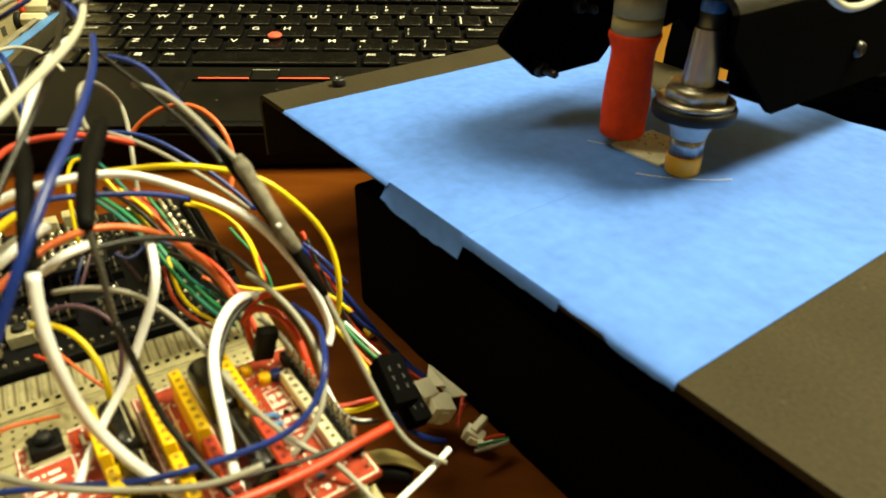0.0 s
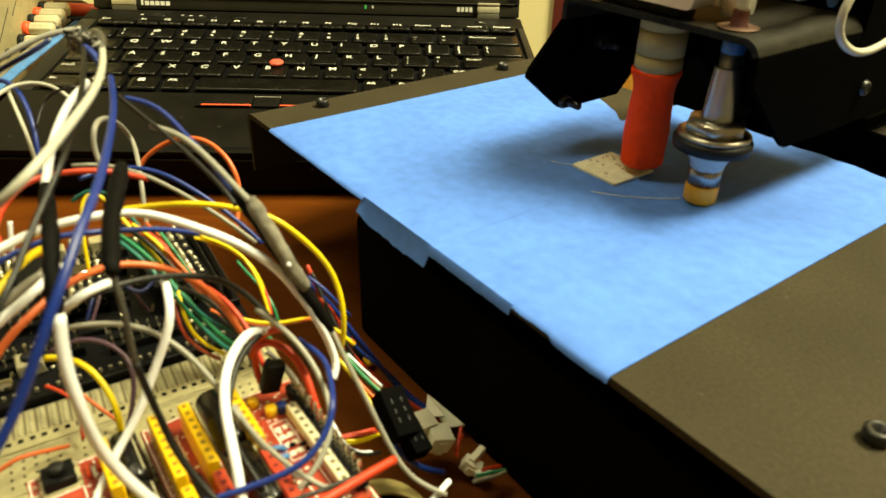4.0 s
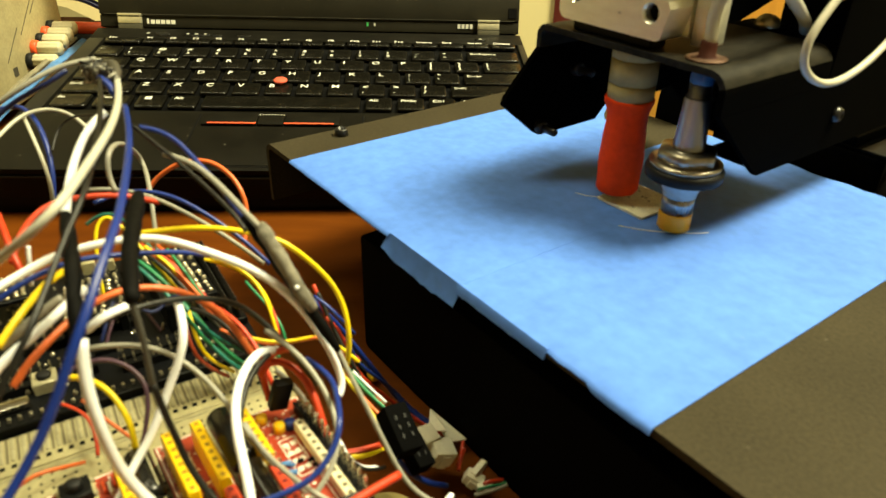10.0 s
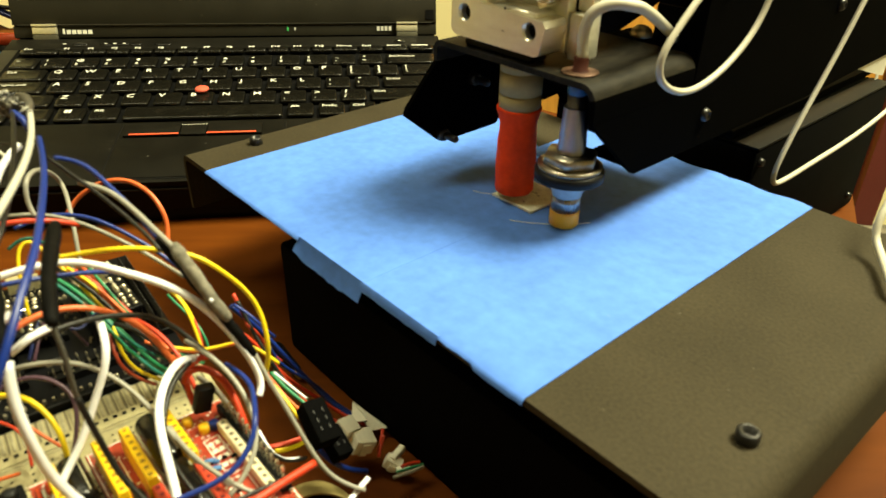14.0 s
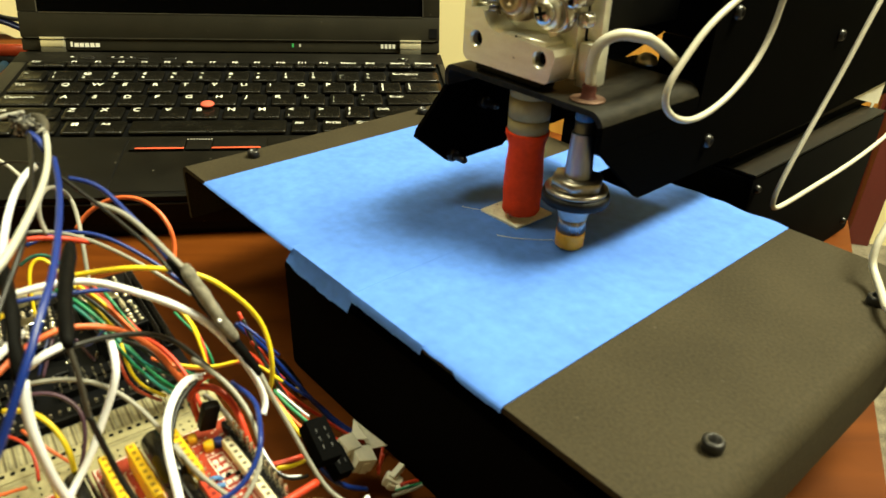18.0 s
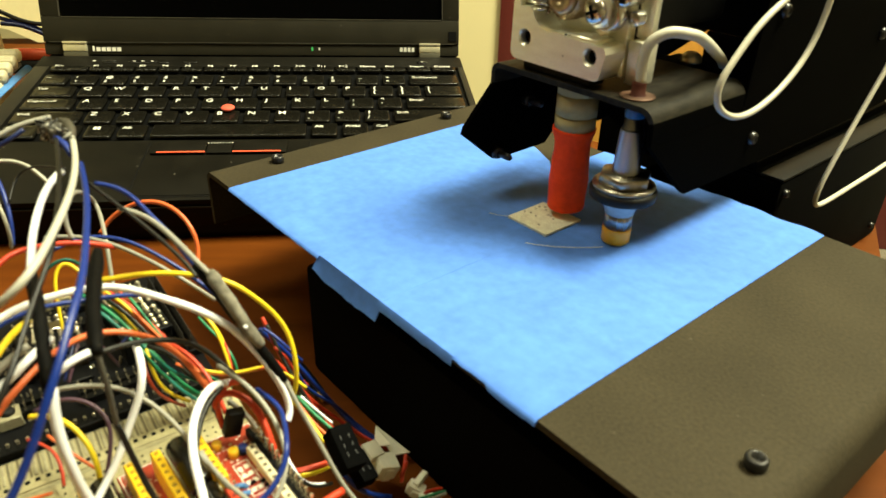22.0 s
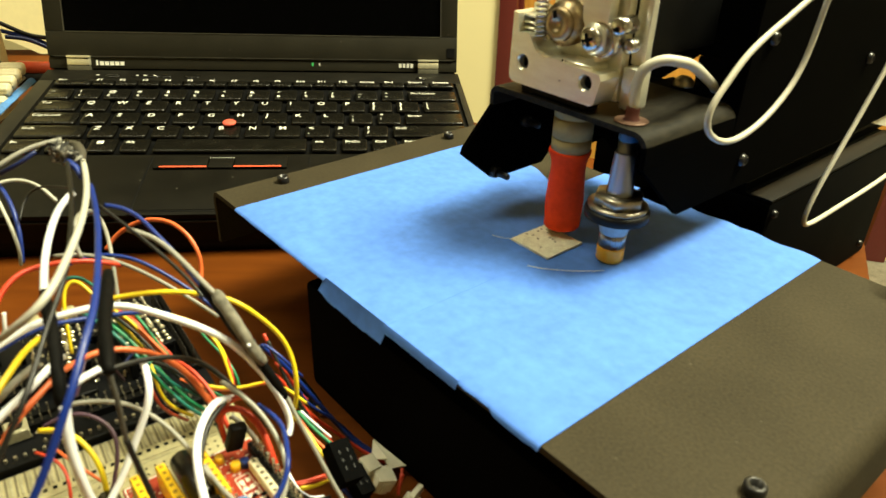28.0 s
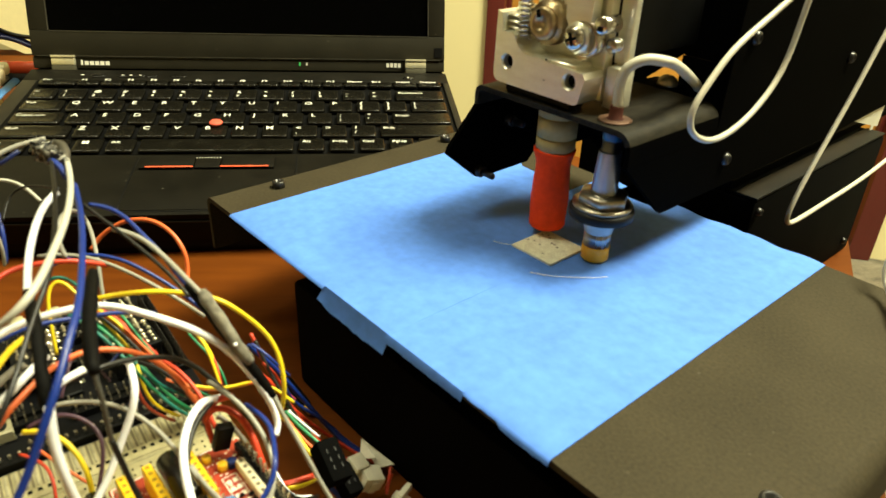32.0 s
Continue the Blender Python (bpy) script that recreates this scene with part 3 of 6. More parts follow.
    part("latch_patch", box((0.2440, -0.0034, 0.0115), (0.2500, -0.0029, 0.0185)), BLACK_PLASTIC, lid)
    for hx in (-0.0366, 0.2212):
        h = part("hinge", box((hx, -0.0058, 0.0028), (hx + 0.0160, 0.0010, 0.0078), 0.0010), HINGE, lid, "satin metal hinge block")
        # lower half of the same block, its shade put into a darker colour
        part("hinge_shaded_half", box((hx, -0.0057, -0.0030), (hx + 0.0160, 0.0010, 0.0027), 0.0008), HINGE_DARK, h)
        part("hinge_line", box((hx, -0.0062, 0.0082), (hx + 0.0160, 0.0010, 0.0098), 0.0003), HINGE, h)
    for k, (bx, bw) in enumerate(((0.0, 0.0014), (0.0026, 0.0028), (0.0062, 0.0028), (0.0098, 0.0028), (0.0134, 0.0028), (0.0170, 0.0028))):
        part("maker_bar", box((-0.0172 + bx, -0.0026, 0.0030), (-0.0172 + bx + bw, -0.0021, 0.0058 if k else 0.0066)), LEGEND, lid)
    for k in range(4):
        part("model_bar", box((0.2065 + 0.0030 * k, -0.0026, 0.0036), (0.2086 + 0.0030 * k, -0.0021, 0.0068)), LEGEND_DIM, lid)
    part("indicator", box((0.1397, -0.0026, 0.0040), (0.1411, -0.0021, 0.0068)), LED_GREEN, lid, "small green indicator")
    part("indicator", box((0.1450, -0.0026, 0.0044), (0.1462, -0.0021, 0.0064)), LEGEND_DIM, lid)
    return ob


laptop()


# ---- desktop printer ----
def arc(cx, cy, r, a0, a1, n=6):
    return [(cx + r * math.cos(radians(a0 + (a1 - a0) * k / n)), cy + r * math.sin(radians(a0 + (a1 - a0) * k / n))) for k in range(n + 1)]


ALONG_V = Matrix(((1, 0, 0, 0), (0, 0, 1, 0), (0, 1, 0, 0), (0, 0, 0, 1)))  # outline (u, w) pushed along v
ALONG_U = Matrix(((0, 0, 1, 0), (1, 0, 0, 0), (0, 1, 0, 0), (0, 0, 0, 1)))  # outline (v, w) pushed along u


def flip(bm):
    bmesh.ops.recalc_face_normals(bm, faces=bm.faces)
    return smooth(bm)


def drilled(bm, cutters):
    """The body with round holes cut into it; cutters are turned bodies."""
    made = []
    for k, b in enumerate([bm, *cutters]):
        bmesh.ops.recalc_face_normals(b, faces=b.faces)
        me = bpy.data.meshes.new("blank")
        b.to_mesh(me)
        b.free()
        made.append(new("blank", me))
    for o in made[1:]:
        cut = made[0].modifiers.new("hole", "BOOLEAN")
        cut.operation, cut.object, cut.solver = "DIFFERENCE", o, "EXACT"
    out = bmesh.new()
    bpy.context.view_layer.update()
    out.from_mesh(made[0].evaluated_get(bpy.context.evaluated_depsgraph_get()).data)
    for o in made:
        bpy.data.objects.remove(o)
    return smooth(out, 30)


def cap_screw(parent, m, r=0.0028, h=0.0031, name="screw"):
    """A socket head cap screw with a hexagon recess."""
    bm = lathe([(r * 0.94, 0), (r, 0.0004), (r, h - 0.0005), (r - 0.0005, h), (r * 0.56, h), (r * 0.52, h - 0.0018), (0.0002, h - 0.0019)], 20)
    return part(name, bm, SCREW, parent, m=m)


def button_screw(parent, m, r=0.0027):
    bm = lathe([(r, 0), (r * 0.98, 0.0006), (r * 0.8, 0.0016), (r * 0.48, 0.0022), (r * 0.44, 0.0014), (0.0002, 0.0013)], 18)
    return part("screw", bm, SCREW, parent, m=m)


printer = thing("desktop_printer", "black sheet-metal desktop 3D printer with a blue-taped bed", "3D printer", PRINTER)


def printer_base():
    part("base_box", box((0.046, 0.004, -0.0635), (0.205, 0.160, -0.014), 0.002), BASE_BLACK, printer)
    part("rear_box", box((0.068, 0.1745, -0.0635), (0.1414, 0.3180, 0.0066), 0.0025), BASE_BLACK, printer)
    # lid black stands for the arm panel's shadow; dusty rim left paler
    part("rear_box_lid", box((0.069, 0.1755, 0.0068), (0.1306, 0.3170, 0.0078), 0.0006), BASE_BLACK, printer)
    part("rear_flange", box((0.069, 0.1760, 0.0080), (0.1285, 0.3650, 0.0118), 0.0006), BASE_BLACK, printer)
    part("rear_box_rim", box((0.1308, 0.1755, 0.0068), (0.1412, 0.3170, 0.0082), 0.0008), LIT_RIM, printer)
    for y in (0.02, 0.13):
        part("guide_rod", tube([(-0.02, y, -0.0085), (0.23, y, -0.0085)], 0.004, 16, 1), STEEL, printer)
        for x in (0.06, 0.17):
            part("bearing_block", box((x, y - 0.009, -0.014), (x + 0.03, y + 0.009, -0.0032), 0.002), BLACK_PLASTIC, printer)
    for y, z in ((0.1785, 0.0015), (0.3055, -0.0545)):
        button_screw(printer, pose(0.1414, y, z, 0, 90, 0), 0.0019)


def printer_bed():
    """A bent steel plate with rolled ends, socket screws and strips of tape."""
    outer = [(-0.0245, -0.026), *arc(-0.0195, -0.005, 0.005, 180, 90), *arc(0.2215, -0.007, 0.007, 90, 0), (0.2285, -0.028)]
    inner = [(0.2263, -0.028), *arc(0.2215, -0.007, 0.0048, 0, 90), *arc(-0.0195, -0.005, 0.0028, 90, 180), (-0.0223, -0.026)]
    bed_ob = part("bed", flip(prism([*outer, *inner][::-1], 0.157, ALONG_V)), POWDER, printer, "black powder-coated steel bed plate")
    for u in (-0.0130, 0.2165):
        for v in (0.029, 0.128):
            cap_screw(bed_ob, pose(u, v, 0.0))
    rng = random.Random(4)
    strips = ((0.0, 0.0693, 0.0004, 0.157), (0.0693, 0.1060, 0.0066, 0.157), (0.1060, 0.1407, 0.0022, 0.157), (0.1407, 0.1741, 0.0012, 0.157))
    for k, (u0, u1, drop, v1) in enumerate(strips):
        bm = bmesh.new()
        top = 0.00035 + 0.00004 * (k % 2)
        nu, nv = 14, 28
        grid = []
        for i in range(nu + 1):
            u = u0 + (u1 - u0 + 0.0012 * (k < 3)) * i / nu
            line = []
            hang = drop * (1 - 0.20 * (k == 1) * (0.5 + noise.noise((i * 0.55, 2.0, 1.0))) - 0.25 * (k == 1) * max(0, 1 - i / 3)) + 0.0004 * rng.random()
            edge = 0.0
            if k == 3 and i < 7:
                edge, hang = 0.0004 + 0.0007 * rng.random(), 0.0004
            line.append(bm.verts.new((u, edge - 0.0012 - (0.0016 if k == 1 else 0), -hang)))
            line.append(bm.verts.new((u, edge - 0.0009, -hang * 0.45 + top * 0.4)))
            for j in range(nv + 1):
                f = j / nv
                far = v1 + 0.0008 * math.sin(7.0 * i)
                if k == 0:
                    bare = min(1.0, max(0.0, (u - 0.016) / 0.020))
                    far -= 0.0195 * bare * bare * (3 - 2 * bare) + 0.0155 * max(0.0, (u - 0.036) / 0.0335) ** 1.4 + (0.0012 * rng.random() if f == 1 else 0)
                line.append(bm.verts.new((u, edge + (far - edge) * f, top + 0.00007 * noise.noise((u * 90, f * 14, k * 3)))))
            grid.append(line)
        for a, b in zip(grid, grid[1:]):
            for j in range(len(a) - 1):
                bm.faces.new((a[j], b[j], b[j + 1], a[j + 1]))
        bmesh.ops.recalc_face_normals(bm, faces=bm.faces)
        if sum(f.normal.z for f in bm.faces) < 0:
            bmesh.ops.reverse_faces(bm, faces=bm.faces)
        low = bmesh.ops.extrude_face_region(bm, geom=bm.faces[:])["geom"]
        for q in low:
            if isinstance(q, bmesh.types.BMVert):
                q.co.z -= 0.00022
                q.co.y += 0.0002
        bmesh.ops.recalc_face_normals(bm, faces=bm.faces)
        part("tape_strip", smooth(bm, 50), TAPE, bed_ob, "bright blue crepe painter's tape")
    return bed_ob


def printer_arm():
    top_u0, top_u1, t = 0.061, 0.1352, 0.0020
    fold_u, fold_w = top_u1 - 0.006, 0.0485
    outer = [(top_u0, 0.0464), *arc(top_u0 + 0.004, 0.0505, 0.004, 180, 90, 5), *arc(fold_u, fold_w, 0.006, 90, 18, 6)]
    inner = [*arc(fold_u, fold_w, 0.004, 18, 90, 6), *arc(top_u0 + 0.004, 0.0505, 0.002, 90, 180, 5), (top_u0 + t, 0.0464)]
    arm_ob = part("arm", flip(prism([*outer, *inner], 0.0550, pose(0, 0.0765, 0) @ ALONG_V)), DUSTY_LIT_BLACK, printer, "black folded steel extruder arm")
    # same steel as the top; black stands for the fold's unlit side
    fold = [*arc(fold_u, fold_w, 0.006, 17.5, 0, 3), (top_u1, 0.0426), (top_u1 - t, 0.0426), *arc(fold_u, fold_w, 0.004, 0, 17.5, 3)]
    part("folded_edge", flip(prism(fold, 0.0550, pose(0, 0.0765, 0) @ ALONG_V)), ARM_SHADE_BLACK, arm_ob)
    right = [(0.0766, 0.0425), (0.1000, 0.0212), (0.1030, 0.0188), (0.235, 0.0185), (0.367, 0.0233), (0.367, 0.106), (0.1332, 0.112), (0.1322, 0.0480), (0.1316, 0.0425)]
    part("side_panel", flip(prism(right, t, Matrix.Translation((top_u1 - t, 0, 0)) @ ALONG_U)), ARM_SHADE_BLACK, arm_ob)
    left = [(0.0765, 0.0463), (0.0625, 0.0312), (0.0615, 0.0285), (0.0780, 0.0150), (0.0800, 0.0142), (0.1089, 0.0146), (0.1183, 0.0240), (0.1183, 0.0463)]
    part("side_panel", flip(prism(left, t, Matrix.Translation((top_u0, 0, 0)) @ ALONG_U)), ARM_SHADE_BLACK, arm_ob)
    part("shelf_tab", box((0.118, 0.1000, 0.0215), (0.1330, 0.1180, 0.0232), 0.0005), ARM_SHADE_BLACK, arm_ob)
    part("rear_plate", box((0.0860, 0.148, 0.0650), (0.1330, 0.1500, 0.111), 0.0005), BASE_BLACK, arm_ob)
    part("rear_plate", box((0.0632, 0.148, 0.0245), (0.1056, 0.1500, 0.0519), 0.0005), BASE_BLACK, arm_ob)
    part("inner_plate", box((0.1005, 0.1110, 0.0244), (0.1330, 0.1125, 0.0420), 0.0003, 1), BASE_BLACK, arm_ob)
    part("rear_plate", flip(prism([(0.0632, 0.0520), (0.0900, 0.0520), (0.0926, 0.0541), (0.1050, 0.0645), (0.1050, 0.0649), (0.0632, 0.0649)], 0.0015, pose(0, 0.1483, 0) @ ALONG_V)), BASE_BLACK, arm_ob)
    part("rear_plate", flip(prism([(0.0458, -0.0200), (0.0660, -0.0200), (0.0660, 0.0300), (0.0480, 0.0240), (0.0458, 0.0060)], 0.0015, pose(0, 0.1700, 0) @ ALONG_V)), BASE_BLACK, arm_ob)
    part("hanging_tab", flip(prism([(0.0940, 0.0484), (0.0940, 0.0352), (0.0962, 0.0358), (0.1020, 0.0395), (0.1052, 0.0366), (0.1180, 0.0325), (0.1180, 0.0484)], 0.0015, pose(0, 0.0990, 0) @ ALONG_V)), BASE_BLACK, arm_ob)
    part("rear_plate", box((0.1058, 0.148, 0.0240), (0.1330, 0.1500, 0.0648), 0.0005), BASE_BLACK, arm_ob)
    for v, w in ((0.1436, 0.0308), (0.1450, 0.0775), (0.243, 0.057)):
        button_screw(arm_ob, pose(top_u1, v, w, 0, 90, 0))
    part("nut_bracket", box((0.0955, 0.1320, 0.0470), (0.1100, 0.1478, 0.0544), 0.0012), BASE_BLACK, arm_ob)
    part("dome_nut", lathe([(0.0040, 0.0), (0.0042, 0.0008), (0.0036, 0.0026), (0.0020, 0.0038), (0.0004, 0.0041)], 20, pose(0.1071, 0.1383, 0.0545)), BRONZE, arm_ob, "dull bronze dome nut")
    for v, w in ((0.0789, 0.0178), (0.0947, 0.0366)):
        cap_screw(arm_ob, pose(top_u0 + t, v, w, 0, 90, 0), 0.0024, 0.003, "nut")
        part("bolt", lathe([(0.0014, 0), (0.0014, 0.0085), (0.0011, 0.009)], 12, pose(top_u0 + t, v, w, 0, 90, 0)), SCREW, arm_ob)

    # hot end
    hot = pose(0.0966, 0.0858, 0)
    part("heat_break", lathe([(0.0074, 0.0358), (0.0075, 0.0409), (0.0067, 0.0410), (0.0067, 0.0415), (0.0075, 0.0416), (0.0075, 0.0487), (0.0067, 0.0488), (0.0067, 0.0493), (0.0075, 0.0494), (0.0075, 0.0540)], 32, hot), TAN, arm_ob, "tan plastic hot end barrel")
    bm = lathe([(0.0058, 0.0044), (0.0068, 0.0042), (0.0072, 0.0047), (0.0072, 0.0080), (0.0071, 0.0120), (0.0073, 0.0160), (0.0071, 0.0200), (0.0068, 0.0240), (0.0066, 0.0275), (0.0067, 0.0305), (0.0071, 0.0330), (0.0078, 0.0352), (0.0079, 0.0362), (0.0076, 0.0367), (0.0072, 0.0364)], 40)
    for q in bm.verts:
        q.co.x += 0.0005 * noise.noise(q.co * 130)
        q.co.y += 0.0005 * noise.noise(q.co * 130 + Vector((5, 0, 0)))
        q.co.z += 0.0004 * noise.noise(q.co * 160 + Vector((0, 7, 0)))
    bm.transform(hot)
    part("heater_sleeve", bm, RED_SLEEVE, arm_ob, "bright red silicone heater sleeve")
    part("nozzle", lathe([(0.0004, 0.0006), (0.0016, 0.0022), (0.0042, 0.0030), (0.0046, 0.0034), (0.0046, 0.0050)], 6, hot), BRASS, arm_ob, "brass nozzle")
    # inductive probe
    eye = pose(0.1222, 0.0845, 0)
    part("probe_tip", lathe([(0.0046, 0.0008), (0.0051, 0.0014), (0.0052, 0.0062), (0.0051, 0.0068)], 28, eye), PROBE_TIP, arm_ob, "orange sensing tip")
    part("probe_collar", lathe([(0.0050, 0.0068), (0.0050, 0.0121), (0.0046, 0.0123)], 28, eye), CHROME, arm_ob)
    part("probe_flange", lathe([(0.0051, 0.0122), (0.0054, 0.0138), (0.0062, 0.0156), (0.0075, 0.0170), (0.0080, 0.0185)], 28, eye), PALE_PLASTIC, arm_ob, "pale blue-grey plastic flange")
    part("probe_washer", lathe([(0.0106, 0.0185), (0.0117, 0.0190), (0.0118, 0.0216), (0.0110, 0.0224)], 32, eye), RUBBER, arm_ob, "black rubber washer")
    part("probe_nut", lathe([(0.0106, 0.0224), (0.0110, 0.0236), (0.0088, 0.0240)], 32, eye), NUT_BRASS, arm_ob)
    part("probe_nut", lathe([(0.0088, 0.0240), (0.0094, 0.0245), (0.0094, 0.0272), (0.0086, 0.0279)], 6, eye), NUT_BRASS, arm_ob)
    ribs = [(0.0048, 0.0279)]
    for k in range(22):
        z = 0.0286 + 0.0007 * k
        r = 0.0048 - 0.00004 * k
        ribs += [(r, z), (r - 0.0001, z + 0.00035)]
    part("probe_tube", lathe([*ribs, (0.0038, 0.0436), (0.0032, 0.0440), (0.0032, 0.0525)], 28, eye), CHROME, arm_ob, "threaded nickel probe barrel")
    part("probe_light", lathe([(0.0033, 0.0478), (0.0034, 0.0480), (0.0034, 0.0508), (0.0033, 0.0512)], 24, eye), PROBE_BLUE, arm_ob, "blue indicator ring")
    part("grommet", lathe([(0.0040, 0.0546), (0.0041, 0.0549), (0.0030, 0.0552), (0.0024, 0.0555), (0.0023, 0.0592), (0.0020, 0.0598)], 24, eye @ pose(-0.0002, 0, 0)), BROWN_GROMMET, arm_ob)
    part("grommet_washer", lathe([(0.0057, 0.0546), (0.0059, 0.0549), (0.0050, 0.0552)], 24, eye @ pose(-0.0002, 0, 0)), COPPER_RING, arm_ob)
    part("sensor_cable", tube([(0.1224, 0.0845, 0.0592), (0.1216, 0.0847, 0.0660), (0.1226, 0.0860, 0.0720), (0.1262, 0.0900, 0.0752), (0.1296, 0.0960, 0.0746), (0.1308, 0.1030, 0.0722), (0.1244, 0.1280, 0.0612), (0.1158, 0.1470, 0.0540)], 0.0018, 12), WHITE_CABLE, arm_ob, "thick off-white cable")
    part("hanging_cable", tube(relaxed(glide([(0.150, 0.1420, 0.0985), (0.148, 0.1241, 0.0888), (0.148, 0.1126, 0.0845), (0.148, 0.1020, 0.0792), (0.148, 0.0944, 0.0725), (0.148, 0.0885, 0.0668), (0.148, 0.0868, 0.0612), (0.148, 0.0905, 0.0558), (0.148, 0.1005, 0.0513),
                                (0.148, 0.1117, 0.0506), (0.148, 0.1244, 0.0538), (0.148, 0.1342, 0.0591), (0.148, 0.1415, 0.0651), (0.148, 0.1468, 0.0744), (0.148, 0.1492, 0.0864), (0.149, 0.151, 0.105)], 6), 10), 0.00105, 10, 0), WHITE_CABLE, arm_ob, "looped off-white cable")
    part("hanging_cable", tube(relaxed(glide([(0.1515, 0.2649, 0.1414), (0.1515, 0.2486, 0.1033), (0.1515, 0.2257, 0.0729), (0.1515, 0.2116, 0.0499), (0.1515, 0.1925, 0.0249), (0.1515, 0.1805, 0.0064), (0.1515, 0.1805, -0.0020), (0.1515, 0.1898, -0.0046), (0.1515, 0.2214, -0.0036), (0.1515, 0.2500, -0.0030), (0.1515, 0.2939, 0.0010), (0.152, 0.33, 0.012)], 6), 10), 0.00105, 10, 0), WHITE_CABLE, arm_ob, "looped off-white cable")

    part("hanging_cable", tube(relaxed(glide([(0.196, 0.250, 0.070), (0.198, 0.195, 0.045), (0.1995, 0.1640, 0.0250), (0.2000, 0.1490, 0.0140), (0.2015, 0.1455, 0.0075), (0.2055, 0.1410, 0.0048), (0.2110, 0.1320, 0.0042), (0.2160, 0.1240, 0.0046), (0.2260, 0.1270, 0.0080), (0.2400, 0.1400, 0.0220), (0.2600, 0.1650, 0.0550)], 6), 6), 0.00125, 10, 0), WHITE_CABLE, arm_ob, "looped off-white cable")
    # feeder: milled bracket, drive gear, idler and spring
    f0 = 0.0768
    bar = [(0.0700, 0.0618), *arc(0.0730, 0.0610, 0.0030, 190, 270, 4), *arc(0.1090, 0.0600, 0.0022, 270, 340, 3), (0.1128, 0.0672), (0.1118, 0.0692), (0.0960, 0.0699), (0.0935, 0.0703),
           *arc(0.0880, 0.0790, 0.0090, 290, 200, 6), (0.0775, 0.0770), (0.0735, 0.0765), (0.0728, 0.0830), (0.0705, 0.0835)]
    bore = lambda u, w: lathe([(0.0030, -0.001), (0.0030, 0.0001), (0.0025, 0.0008), (0.0024, 0.0075), (0.0012, 0.0080)], 24, pose(u, f0, w, -90))
    solid = flip(prism(bar, 0.0105, pose(0, f0, 0) @ ALONG_V, 0.0010))
    part("feeder_bracket", drilled(solid, [bore(0.0766, 0.0662), bore(0.1063, 0.0652)]), ALU, arm_ob, "machined aluminium feeder bracket")
    part("feeder_back", box((0.0800, f0 + 0.0106, 0.0580), (0.1125, f0 + 0.0150, 0.1110), 0.0008), ALU, arm_ob, "machined aluminium plate")
    part("feeder_block", box((0.1131, f0 + 0.0110, 0.0562), (0.1188, f0 + 0.0200, 0.0708), 0.0010), ALU, arm_ob)
    part("feeder_post", box((0.1127, f0 + 0.0151, 0.0709), (0.1186, f0 + 0.0185, 0.1120), 0.0008), ALU, arm_ob)
    part("idler_lever", flip(prism([(0.0985, 0.0850), (0.1060, 0.0715), (0.1090, 0.0730), (0.1098, 0.1120), (0.0990, 0.1120), (0.0980, 0.092)], 0.0045, pose(0, f0 + 0.0045, 0) @ ALONG_V, 0.0006)), ALU, arm_ob)
    part("bracket_spacer", box((0.0745, f0 + 0.0025, 0.0546), (0.1060, f0 + 0.0100, 0.0579), 0.0004, 1), BLACK_PLASTIC, arm_ob)
    for k in range(3):
        part("pocket_rib", box((0.0722, f0 + 0.0030, 0.0772 + 0.0022 * k), (0.0788, f0 + 0.0090, 0.0782 + 0.0022 * k), 0.0004, 1), ALU, arm_ob)
    for u, w in ((0.0766, 0.0662), (0.1063, 0.0652)):
        # added dark plug standing for the shade deep inside each bore
        part("bore_liner", lathe([(0.0023, 0.0), (0.0023, 0.0046), (0.0019, 0.0050), (0.0011, 0.0050), (0.0010, 0.0030)], 20, pose(u, f0 + 0.0074, w, 90)), HOLE, arm_ob, "dark liner for the shade inside the bore")
    part("pocket_floor", box((0.0718, f0 + 0.0085, 0.0766), (0.0800, f0 + 0.0105, 0.0860), 0.0004, 1), ALU, arm_ob)
    part("gear_shelf", box((0.0905, f0 + 0.0010, 0.0690), (0.1080, f0 + 0.0100, 0.0709), 0.0005, 1), ALU, arm_ob)
    part("shelf_slot", box((0.0945, f0 + 0.0006, 0.0698), (0.0950, f0 + 0.0011, 0.0707)), HOLE, arm_ob)
    turn = lambda u, v, w: pose(u, v, w, 90)
    cog = bmesh.new()
    rim = [(0.0080 - 0.0007 * (k % 2)) for k in range(52)]
    low = [cog.verts.new((rim[k] * math.cos(k * math.pi / 26), rim[k] * math.sin(k * math.pi / 26), 0.0)) for k in range(52)]
    high = [cog.verts.new((q.co.x * 0.97, q.co.y * 0.97, 0.0052)) for q in low]
    for k in range(52):
        cog.faces.new((low[k], low[(k + 1) % 52], high[(k + 1) % 52], high[k]))
    cog.faces.new(low[::-1])
    cog.faces.new(high)
    cog.transform(turn(0.0893, f0 + 0.0100, 0.0815))
    part("drive_gear", smooth(cog, 20), BRONZE, arm_ob, "toothed bronze drive gear")
    part("gear_hub", lathe([(0.0056, 0), (0.0060, 0.0005), (0.0058, 0.0022), (0.0050, 0.0028), (0.0024, 0.0029), (0.0022, 0.0020), (0.0002, 0.0019)], 28, turn(0.0893, f0 + 0.0050, 0.0815)), BRONZE, arm_ob)
    part("hub_slot", box((-0.0008, -0.0048, 0), (0.0008, -0.0022, 0.0002)), HOLE, arm_ob, m=pose(0.0893, f0 + 0.0021, 0.0815, 90, 0, 0) @ pose(0, 0, 0, 0, 0, 200))
